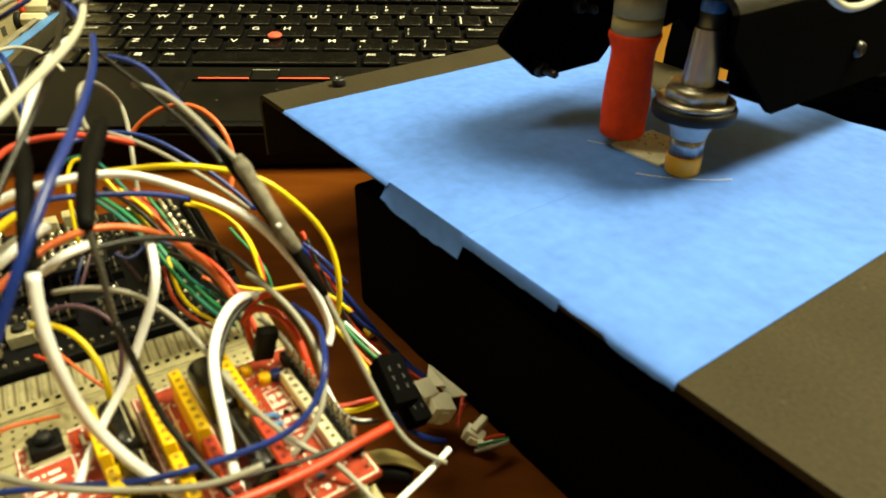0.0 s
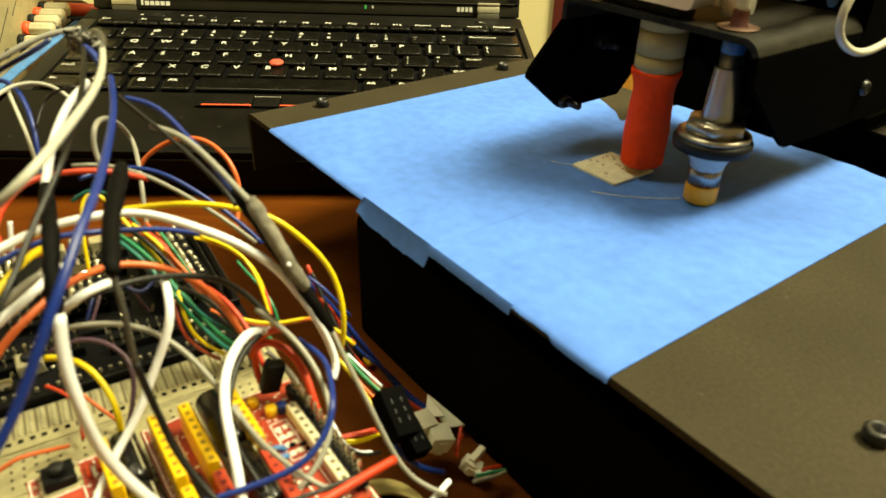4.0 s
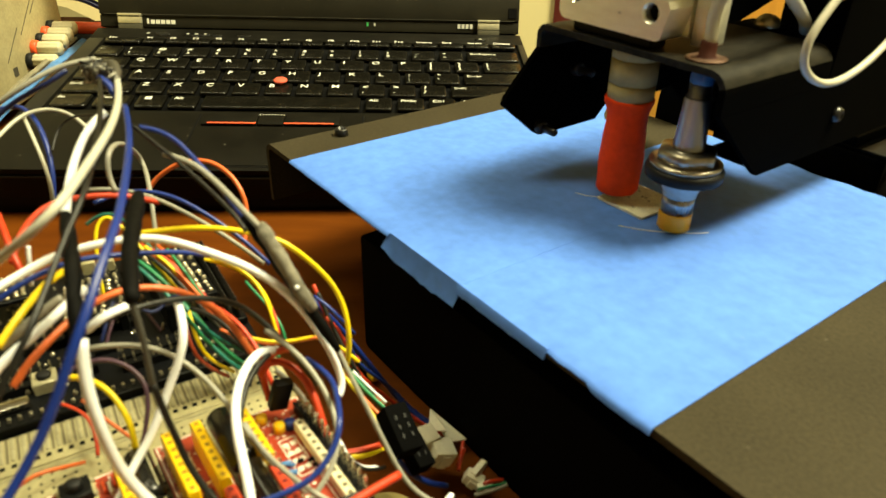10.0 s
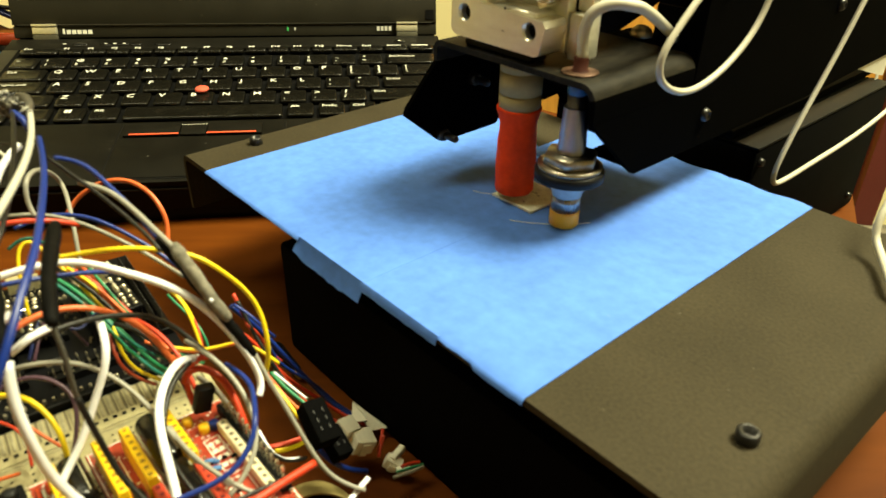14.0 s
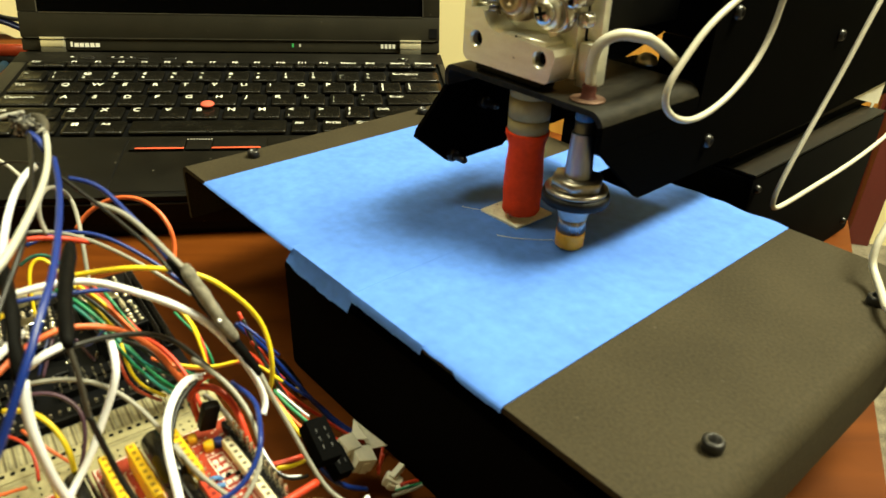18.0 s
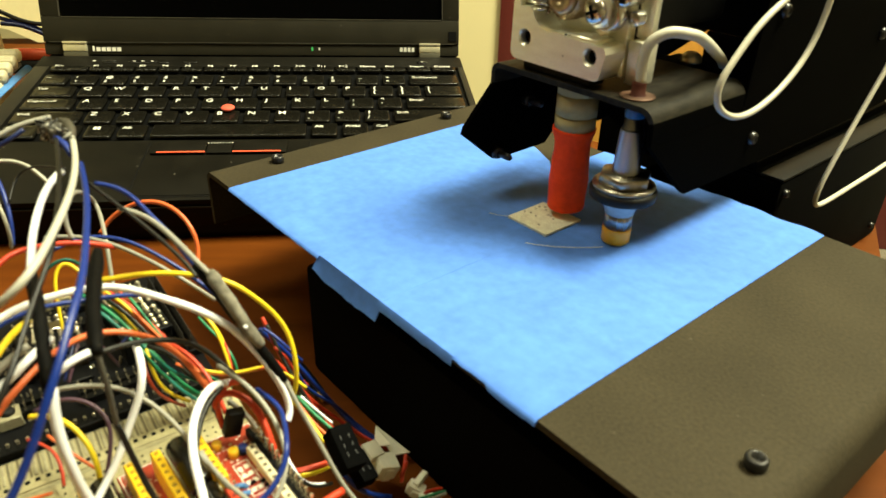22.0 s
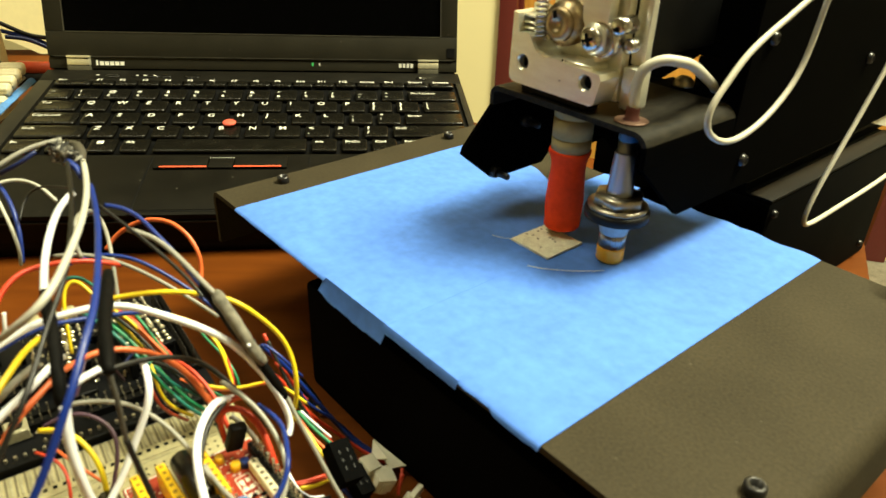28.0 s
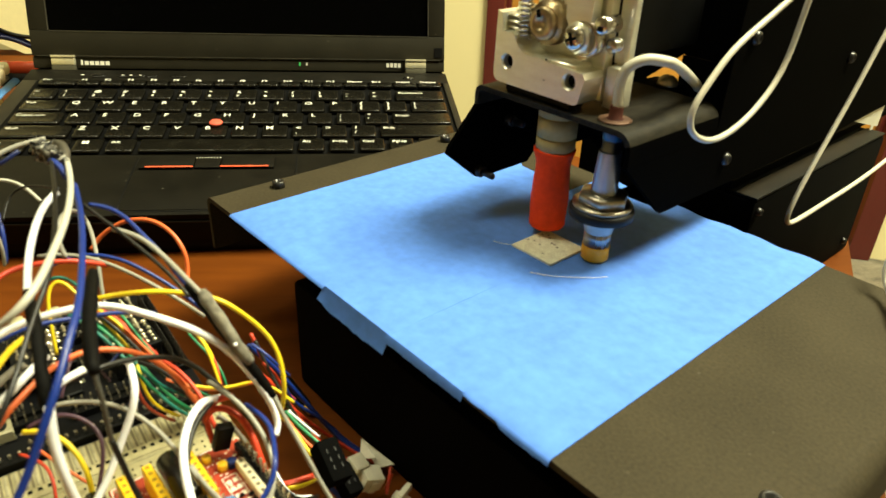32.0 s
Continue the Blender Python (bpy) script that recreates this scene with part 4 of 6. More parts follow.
    part("idler_bearing", lathe([(0.0060, 0), (0.0064, 0.0005), (0.0064, 0.0040), (0.0058, 0.0046), (0.0048, 0.0046), (0.0046, 0.0040), (0.0030, 0.0040)], 28, turn(0.1068, f0 + 0.0090, 0.0792)), STEEL, arm_ob)
    part("idler_washer", lathe([(0.0052, 0), (0.0054, 0.0004), (0.0052, 0.0010)], 24, turn(0.1045, f0 + 0.0044, 0.0792)), ALU, arm_ob)
    part("idler_screw", lathe([(0.0042, 0), (0.0042, 0.0014), (0.0032, 0.0024), (0.0012, 0.0027)], 24, turn(0.1045, f0 + 0.0034, 0.0792)), STEEL, arm_ob)
    for a in (0, 90):
        part("screw_slot", box((-0.0023, -0.0005, 0), (0.0023, 0.0005, 0.0002)), HOLE, arm_ob, m=pose(0.1045, f0 + 0.0006, 0.0792, 90, 0, 0) @ pose(0, 0, 0, 0, 0, a + 20))
    part("pivot_pin", lathe([(0.0030, 0), (0.0030, 0.0075), (0.0024, 0.0080)], 18, turn(0.1143, f0 + 0.0110, 0.0850)), STEEL, arm_ob)
    part("pin_notch", box((-0.0008, -0.0026, 0), (0.0008, -0.0010, 0.0003)), HOLE, arm_ob, m=pose(0.1143, f0 + 0.0029, 0.0858, 90, 0, 0))
    for k in range(3):
        part("spring_turn", lathe([(0.0022, 0), (0.0026, 0.0004), (0.0022, 0.0008)], 16, turn(0.1150, f0 + 0.0130 - 0.0016 * k, 0.0780)), STEEL, arm_ob)
    coil = [(0.0812 + 0.0021 * math.cos(k * 0.6), f0 + 0.0035 + 0.0021 * math.sin(k * 0.6), 0.0752 + 0.00016 * k) for k in range(230)]
    part("spring", tube(coil, 0.00052, 6, 1), STEEL, arm_ob, "bright coil spring")
    part("feed_motor", box((0.0810, f0 + 0.0190, 0.0720), (0.1170, f0 + 0.0620, 0.1100), 0.003), BLACK_PLASTIC, arm_ob, "black stepper motor")
    return arm_ob


printer_base()
bed = printer_bed()
arm = printer_arm()


def printed_square():
    """Thin square with ironed ridges."""
    ob = thing("printed_square", "thin off-white plastic square being printed on the blue tape", "3D print")
    bm = box((0.0902, 0.0722, 0.0004), (0.1098, 0.0922, 0.0013), 0.0002)
    part("sheet", bm, PLA, ob)
    for k in range(19):
        a = 0.0905 + 0.00104 * k
        part("ridge", box((a, 0.0725, 0.00125), (a + 0.0007, 0.0919, 0.00142), 0.0001, 1), PLA, ob)
    pit = mesh_from(box((-0.0004, -0.0004, 0), (0.0004, 0.0004, 0.00004)), "pit", PIT)
    rng = random.Random(12)
    for i in range(11):
        part("pit", pit, None, ob, m=pose(rng.uniform(0.0915, 0.1085), rng.uniform(0.0735, 0.0905), 0.00143, 0, 0, 40 * i))
    part("stray_thread", tube([(0.1085, 0.0630, 0.0006), (0.1140, 0.0660, 0.0008), (0.1200, 0.0720, 0.0006), (0.1255, 0.0785, 0.0007), (0.1280, 0.0830, 0.0006)], 0.00015, 6), THREAD, ob, "thin clear filament thread")
    part("stray_thread", tube([(0.0830, 0.0690, 0.0006), (0.0870, 0.0705, 0.0007), (0.0902, 0.0728, 0.0008)], 0.00011, 6), THREAD, ob, "thin clear filament thread")
    return ob


square = printed_square()

card_ob = thing("paper_card", "cream paper corner standing on the rear printer box", "paper card", PRINTER)
part("sheet", flip(prism([(0.2795, 0.0204), (0.3120, 0.0114), (0.3124, 0.0083), (0.3160, 0.0083), (0.3164, 0.0103), (0.3222, 0.0089), (0.3239, 0.0340), (0.2795, 0.0340)], 0.0004, Matrix.Translation((0.1340, 0, 0)) @ ALONG_U)), CONN_WHITE, card_ob)


# ---- circuit boards ----
BENCH = pose(0.1262, -0.2845, 0.037, 0, 0, 28)


PINS = {}


def pin_row(parent, x, y, z, n, dx, dy, h, name="pin", pitch=0.00254, r=0.00035):
    shape = round(h, 4)
    if shape not in PINS:
        PINS[shape] = mesh_from(box((-r, -r, 0), (r, r, h)), "pin", PIN)
    for k in range(n):
        part(name, PINS[shape], None, parent, m=pose(x + dx * pitch * k, y + dy * pitch * k, z))


def header(parent, x, y, z, n, dx, dy, material, rows=1, h=0.0085, name="header"):
    """A socket strip with a darker tile for the shaded hole of each contact."""
    p = 0.00254
    ob = part(name, box((x - p / 2 if dx else x - p * rows / 2, y - p / 2 if dy else y - p * rows / 2, z),
                        (x + p * (n - 0.5) if dx else x + p * rows / 2, y + p * (n - 0.5) if dy else y + p * rows / 2, z + h), 0.0003, 1), material, parent)
    hole = {"yellow_header": YELLOW_HOLE_SHADE, "red_header": RED_HOLE_SHADE, "cream_header": DARKER_CREAM}.get(material.name, HOLE)
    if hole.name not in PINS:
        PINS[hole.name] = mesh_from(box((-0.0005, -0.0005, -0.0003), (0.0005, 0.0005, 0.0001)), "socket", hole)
    for k in range(n):
        for j in range(rows):
            cx, cy = x + dx * p * k + (0 if dx else (j - (rows - 1) / 2) * p), y + dy * p * k + (0 if dy else (j - (rows - 1) / 2) * p)
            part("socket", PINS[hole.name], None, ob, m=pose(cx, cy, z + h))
    return ob


def breadboard():
    box_ob = thing("project_box", "low black plastic box under the breadboard", "box", BENCH)
    part("shell", box((-0.100, -0.076, -0.037), (0.002, 0.002, -0.0092), 0.003), BLACK_PLASTIC, box_ob)
    ob = thing("breadboard", "cream solderless breadboard with grey contact clips under loose wires", "breadboard", BENCH)
    part("body", box((-0.112, -0.078, -0.0088), (0.003, 0.0052, 0.0), 0.0008), BOARD_CREAM, ob)
    part("ridge", box((-0.111, -0.0092, 0.0), (0.002, -0.0082, 0.0005), 0.0002, 1), BOARD_CREAM, ob)
    part("ridge", box((-0.111, -0.0236, 0.0), (0.002, -0.0228, 0.0005), 0.0002, 1), BOARD_CREAM, ob)
    part("rail_line", box((-0.110, -0.0105, 0.0001), (0.001, -0.0101, 0.0002)), CLIP, ob)
    p = 0.00254
    clip = mesh_from(box((-0.00042, -0.0044, 0.0), (0.00042, 0.0044, 0.0003), 0.0001, 1), "contact_clip", CLIP)
    slot = mesh_from(box((-0.0006, -0.0006, 0.0), (0.0006, 0.0006, 0.00012)), "contact_hole", HOLE)
    gap_strip = mesh_from(box((-0.00032, -0.0046, 0.0), (0.00032, 0.0046, 0.00006)), "contact_gap", DARKER_CREAM)
    holes = bmesh.new()
    for k in range(44):
        x = -0.1095 + p * k
        part("contact_clip", clip, None, ob, m=pose(x, 0.0003, 0.0))
        part("contact_hole", slot, None, ob, m=pose(x, -0.0058, 0.0))
        part("contact_gap", gap_strip, None, ob, m=pose(x + p / 2, 0.0003, 0.0))
        for y in (-0.0128, -0.0153, -0.0179, -0.0204):
            if k % 6 != 5:
                box((x - 0.0003, y - 0.0003, 0.0), (x + 0.0003, y + 0.0003, 0.0001), bm=holes)
        for y in (-0.0270, -0.0295, -0.0321, -0.0346, -0.0372, -0.0397, -0.0450, -0.0476, -0.0501, -0.0527, -0.0552, -0.0600, -0.0625):
            box((x - 0.0003, y - 0.0003, 0.0), (x + 0.0003, y + 0.0003, 0.0001), bm=holes)
    tagged(part("sockets", holes, HOLE, ob), kind="stuff")


CARRIER = BENCH @ pose(-0.020, -0.025, 0, 0, 0, 4.0)


def driver_board(x0, x1, y0, y1, label, frames=()):
    """A red board raised on pins; frames are outlines printed in white."""
    ob = thing("driver_board", label, "circuit board", CARRIER, "red circuit boards on the breadboard")
    part("board", box((x0, y0, 0.0066), (x1, y1, 0.0082), 0.0002, 1), PCB_RED, ob)
    rng = random.Random(int(x0 * -10000))
    z = 0.0082
    for a, b, c, d in ((x0 + 0.0004, x1 - 0.0004, y0 + 0.0004, y1 - 0.0004), *frames):
        rim = bmesh.new()
        for lo, hi in (((a, c), (b, c + 0.0003)), ((a, d - 0.0003), (b, d)), ((a, c), (a + 0.0003, d)), ((b - 0.0003, c), (b, d))):
            box((lo[0], lo[1], z), (hi[0], hi[1], z + 0.00005), bm=rim)
        part("print_frame", rim, LEGEND, ob)
    dots = bmesh.new()
    for k in range(60):
        w, d = 0.0004 + 0.0008 * rng.random(), 0.0003 + 0.0004 * rng.random()
        x, y = x0 + 0.001 + (x1 - x0 - 0.003) * rng.random(), y0 + 0.001 + (y1 - y0 - 0.003) * rng.random()
        box((x, y, z), (x + w, y + d, z + 0.00006), bm=dots)
    part("print_mark", dots, LEGEND, ob)
    n = int((y1 - y0 - 0.002) / 0.00254)
    for x in (x0 + 0.0014, x1 - 0.0014):
        part("pin_strip", box((x - 0.00125, y0 + 0.001, 0.0042), (x + 0.00125, y1 - 0.001, 0.0066)), BLACK_PLASTIC, ob)
        pin_row(ob, x, y0 + 0.0025, 0.0002, n, 0, 1, 0.0092)
    return ob


def bar_text(parent, x, y, z, widths, h=0.0009, gap=0.0005):
    bm = bmesh.new()
    for w in widths:
        box((x, y, z), (x + w, y + h, z + 0.00006), bm=bm)
        x += w + gap
    part("print_line", bm, LEGEND, parent)


def boards():
    breadboard()
    z = 0.0082
    # board with the cream strip and the row of tall pins
    a = driver_board(0.0050, 0.0195, -0.048, -0.0015, "red circuit board with cream strip, tall pins and white print",
                     [(0.0085, 0.0128, -0.0270, -0.0140), (0.0085, 0.0128, -0.0400, -0.0285)])
    header(a, 0.0146, -0.0395, z, 11, 0, 1, HDR_WHITE, h=0.0032)
    part("pin_strip", box((0.0163, -0.0420, z), (0.0189, -0.0060, z + 0.0025)), BLACK_PLASTIC, a)
    pin_row(a, 0.0176, -0.0408, z + 0.0025, 14, 0, 1, 0.0050, r=0.00032)
    header(a, 0.0034, -0.0215, z, 8, 0, 1, HDR_YELLOW, h=0.0070)
    header(a, 0.0034, -0.0440, z, 8, 0, 1, HDR_RED, h=0.0062)
    rng = random.Random(3)
    for k in range(4):
        for j in range(2):
            part("pad_mark", box((0.0091 + 0.0018 * j, -0.0255 + 0.0028 * k, z), (0.0104 + 0.0018 * j, -0.0240 + 0.0028 * k, z + 0.0001)), LEGEND, a)
    part("trimmer", lathe([(0.0014, 0), (0.0014, 0.0022), (0.001, 0.0024)], 14, Matrix.Translation((0.0105, -0.0110, z))), HDR_YELLOW, a)
    part("trimmer", lathe([(0.0013, 0), (0.0013, 0.0022), (0.001, 0.0024)], 14, Matrix.Translation((0.0131, -0.0112, z))), WIRES["blue"], a)
    part("trimmer", lathe([(0.0013, 0), (0.0013, 0.0022), (0.001, 0.0024)], 14, Matrix.Translation((0.0080, -0.0060, z))), HDR_YELLOW, a)
    for y in (-0.0215, -0.0245):
        part("resistor", tube([(0.0056, y, z + 0.0008), (0.0084, y - 0.0012, z + 0.0008)], [0.0006, 0.0009, 0.0007, 0.0009, 0.0006], 8, 2), SKY_TAPE, a)
    for k in range(9):
        x, y = 0.0060 + 0.0070 * rng.random(), -0.044 + 0.038 * rng.random()
        part("chip", box((x, y, z), (x + 0.0014, y + 0.0009, z + 0.0007), 0.0001, 1), rng.choice([BLACK_PLASTIC, CONN_WHITE, SKY_TAPE, BLACK_PLASTIC]), a)
    # board between two pairs of long sockets
    b = driver_board(-0.0165, -0.0040, -0.048, 0.0005, "red circuit board between two long yellow sockets", [(-0.0125, -0.0100, -0.040, -0.006)])
    for x in (-0.0138, -0.0072):
        header(b, x, -0.0240, z, 8, 0, 1, HDR_YELLOW, h=0.0082)
    header(b, -0.0138, -0.0395, z, 5, 0, 1, HDR_YELLOW, h=0.0082)
    header(b, -0.0072, -0.0460, z, 8, 0, 1, HDR_RED, h=0.0075)
    part("inductor", box((-0.0118, -0.030, z), (-0.0094, -0.022, z + 0.004), 0.0008), BLACK_PLASTIC, b)
    # board with the push button
    c = driver_board(-0.0400, -0.0235, -0.048, -0.0010, "red circuit board with a push button and coloured resistors", [(-0.0390, -0.0300, -0.020, -0.0085)])
    part("button_pad", box((-0.0378, -0.0085, z), (-0.0300, -0.0010, z + 0.0006), 0.0002, 1), BOARD_CREAM, c)
    part("button_base", box((-0.0370, -0.0080, z + 0.0006), (-0.0308, -0.0020, z + 0.0030), 0.0003, 1), BLACK_PLASTIC, c)
    part("button_cap", lathe([(0.0017, 0.0), (0.0017, 0.0016), (0.0012, 0.0020)], 16, Matrix.Translation((-0.0339, -0.0050, z + 0.0030))), RUBBER, c)
    for sx in (-0.0380, -0.0306):
        for sy in (-0.0075, -0.0030):
            part("button_leg", box((sx, sy, z), (sx + 0.0008, sy + 0.0010, z + 0.0012)), PIN, c)
    for k, (mt, y) in enumerate(((PLUG_RED, -0.004), (CONN_WHITE, -0.005), (PLUG_RED, -0.0035), (SKY_TAPE, -0.0085), (SKY_TAPE, -0.0088))):
        part("resistor", box((-0.0290 + 0.0011 * k, y - 0.0035, z), (-0.0282 + 0.0011 * k, y, z + 0.0012), 0.0002, 1), mt, c)
    for k, ws in enumerate(((0.0016, 0.0006, 0.0022), (0.0006, 0.0014, 0.0030), (0.0024, 0.0012), (0.0006, 0.0026, 0.0008))):
        bar_text(c, -0.0382, -0.0118 - 0.0021 * k, z, ws)
    header(c, -0.0248, -0.0185, z, 6, 0, 1, HDR_YELLOW, h=0.0070)
    header(c, -0.0246, -0.0360, z, 5, 0, 1, HDR_YELLOW, h=0.0080)
    # black parts crowded between the red boards
    for x, y, r, ln in ((-0.0205, -0.0010, 0.0030, 0.0150), (-0.0203, -0.0180, 0.0030, 0.0160), (-0.0003, 0.0002, 0.0035, 0.0180), (0.0000, -0.0200, 0.0036, 0.018)):
        cap = thing("capacitor", "glossy black cylindrical capacitor lying between the red boards", "capacitor", CARRIER, "capacitors on the breadboard")
        part("can", lathe([(r - 0.0005, 0), (r, 0.0006), (r, ln - 0.0008), (r - 0.0006, ln)], 22, pose(x, y, r + 0.0064, 90)), GLOSS_BLACK, cap)
        for q in (-0.0012, 0.0012):
            part("lead", tube([(x + q, y + 0.0001, r + 0.0064), (x + q, y + 0.003, r + 0.004), (x + q, y + 0.0035, 0.0)], 0.0003, 6, 3), PIN, cap)
        part("stripe", box((x + r * 0.5, y - ln + 0.001, r * 1.86 + 0.0064), (x + r * 0.62, y - 0.001, r * 1.87 + 0.0064)), CLIP, cap)
    # controller board beyond the breadboard
    k = thing("controller_board", "black controller board crowded with silver pins and socket strips", "circuit board", BENCH)
    part("board", box((-0.112, 0.0060, -0.0026), (0.0016, 0.086, -0.0010), 0.0003, 1), PCB_BLACK, k)
    part("carrier_board", box((-0.112, 0.0075, -0.022), (0.002, 0.084, -0.0204), 0.0003, 1), PCB_BLACK, k)
    for x, y in ((-0.108, 0.012), (-0.003, 0.010), (-0.108, 0.081), (-0.003, 0.081)):
        part("standoff", lathe([(0.0028, -0.0204), (0.0028, -0.0026)], 6, Matrix.Translation((x, y, 0))), BRASS, k)
        part("standoff", lathe([(0.0028, -0.037), (0.0028, -0.022)], 6, Matrix.Translation((x, y, 0))), BRASS, k)
    header(k, -0.1095, 0.0076, -0.0010, 43, 1, 0, BLACK_PLASTIC, h=0.0030)
    stub = mesh_from(box((-0.00045, -0.00045, 0), (0.00045, 0.00045, 0.0012), 0.0001, 1), "pin_end", PIN)
    for i in range(43):
        part("pin_end", stub, None, k, m=pose(-0.1095 + 0.00254 * i, 0.0112, 0.0002))
    part("pin_strip", box((-0.1110, 0.0098, -0.0010), (-0.0010, 0.0124, 0.0003)), BLACK_PLASTIC, k)
    # comb of tall dark pins along the edge
    part("pin_strip", box((-0.0048, 0.0247, -0.0010), (0.0012, 0.0690, 0.0016), 0.0002, 1), BLACK_PLASTIC, k)
    spike = mesh_from(lathe([(0.00085, 0.0), (0.00085, 0.0046), (0.00045, 0.0050), (0.0004, 0.0074), (0.0002, 0.0078)], 6), "header_pin", SPIKE)
    for i in range(17):
        for x in (-0.0038, -0.0013):
            part("header_pin", spike, None, k, m=pose(x, 0.0262 + 0.00254 * i, 0.0016))
    for x, y, n in ((-0.036, 0.020, 8), (-0.036, 0.024, 8), (-0.070, 0.024, 11), (-0.070, 0.0285, 11), (-0.100, 0.034, 9), (-0.100, 0.038, 9), (-0.060, 0.042, 13), (-0.060, 0.046, 13), (-0.098, 0.056, 12), (-0.050, 0.062, 10), (-0.045, 0.074, 9)):
        part("pin_strip", box((x - 0.0013, y - 0.0013, -0.0010), (x + 0.00254 * n - 0.0012, y + 0.0013, 0.0015)), BLACK_PLASTIC, k)
        pin_row(k, x, y, 0.0015, n, 1, 0, 0.0024, r=0.00028)
    part("chip", box((-0.044, 0.0305, -0.0010), (-0.032, 0.0395, 0.0008), 0.0004, 1), BLACK_PLASTIC, k)
    part("chip", box((-0.084, 0.0430, -0.0010), (-0.072, 0.0530, 0.0008), 0.0004, 1), BLACK_PLASTIC, k)
    part("crystal", box((-0.072, 0.014, -0.0010), (-0.061, 0.0180, 0.0024), 0.001, 2), STEEL, k)
    part("button_base", box((-0.0600, 0.0200, -0.0010), (-0.0535, 0.0265, 0.0028), 0.0003, 1), CLIP, k)
    part("button_cap", lathe([(0.0019, 0.0), (0.0019, 0.0010), (0.0015, 0.0013)], 16, Matrix.Translation((-0.0567, 0.0232, 0.0028))), RUBBER, k)
    for x, y in ((-0.046, 0.078), (-0.040, 0.080), (-0.034, 0.078)):
        part("socket_block", box((x, y, -0.0010), (x + 0.0045, y + 0.005, 0.004), 0.0004, 1), BOARD_CREAM, k)
    for i in range(230):
        x, y = -0.106 + 0.096 * rng.random(), 0.015 + 0.064 * rng.random()
        r = 0.00035 + 0.0006 * rng.random()
        part("solder_joint", SOLDER, None, k, m=pose(x, y, -0.0010) @ Matrix.Diagonal((r, r, 0.0005 + 0.0014 * rng.random(), 1)))
    # small plug-in boards covered with solder joints
    for x0, y0, nx, ny, z0, turn in ((-0.0215, 0.0300, 6, 13, 0.0085, 3), (-0.0500, 0.0380, 7, 9, 0.0070, -4), (-0.0800, 0.0600, 9, 6, 0.0060, 2)):
        mod = thing("plug_in_board", "small black plug-in board crowded with silver solder joints", "circuit board", BENCH @ pose(x0, y0, 0, 0, 0, turn), "plug-in boards on the controller")
        w, d = nx * 0.00254 + 0.001, ny * 0.00254 + 0.001
        part("board", box((0, 0, z0), (w, d, z0 + 0.0014), 0.0002, 1), PCB_BLACK, mod)
        part("pin_strip", box((0.0004, 0.0006, 0.0), (0.0028, d - 0.0006, z0), 0.0002, 1), BLACK_PLASTIC, mod)
        part("pin_strip", box((w - 0.0028, 0.0006, 0.0), (w - 0.0004, d - 0.0006, z0), 0.0002, 1), BLACK_PLASTIC, mod)
        for i in range(nx):
            for j in range(ny):
                if rng.random() < 0.9:
                    r = 0.00060 + 0.0005 * rng.random()
                    part("solder_joint", SOLDER, None, mod, m=pose(0.0018 + 0.00254 * i + 0.0006 * rng.random(), 0.0018 + 0.00254 * j + 0.0006 * rng.random(), z0 + 0.0014) @ Matrix.Diagonal((r, r, 0.0006 + 0.0010 * rng.random(), 1)))
        part("chip", box((w * 0.3, d * 0.55, z0 + 0.0014), (w * 0.7, d * 0.75, z0 + 0.0026), 0.0003, 1), STEEL, mod)


SOLDER = mesh_from(lathe([(1.0, 0.0), (0.9, 0.35), (0.45, 0.8), (0.2, 1.0)], 8), "solder_joint", PIN)
boards()


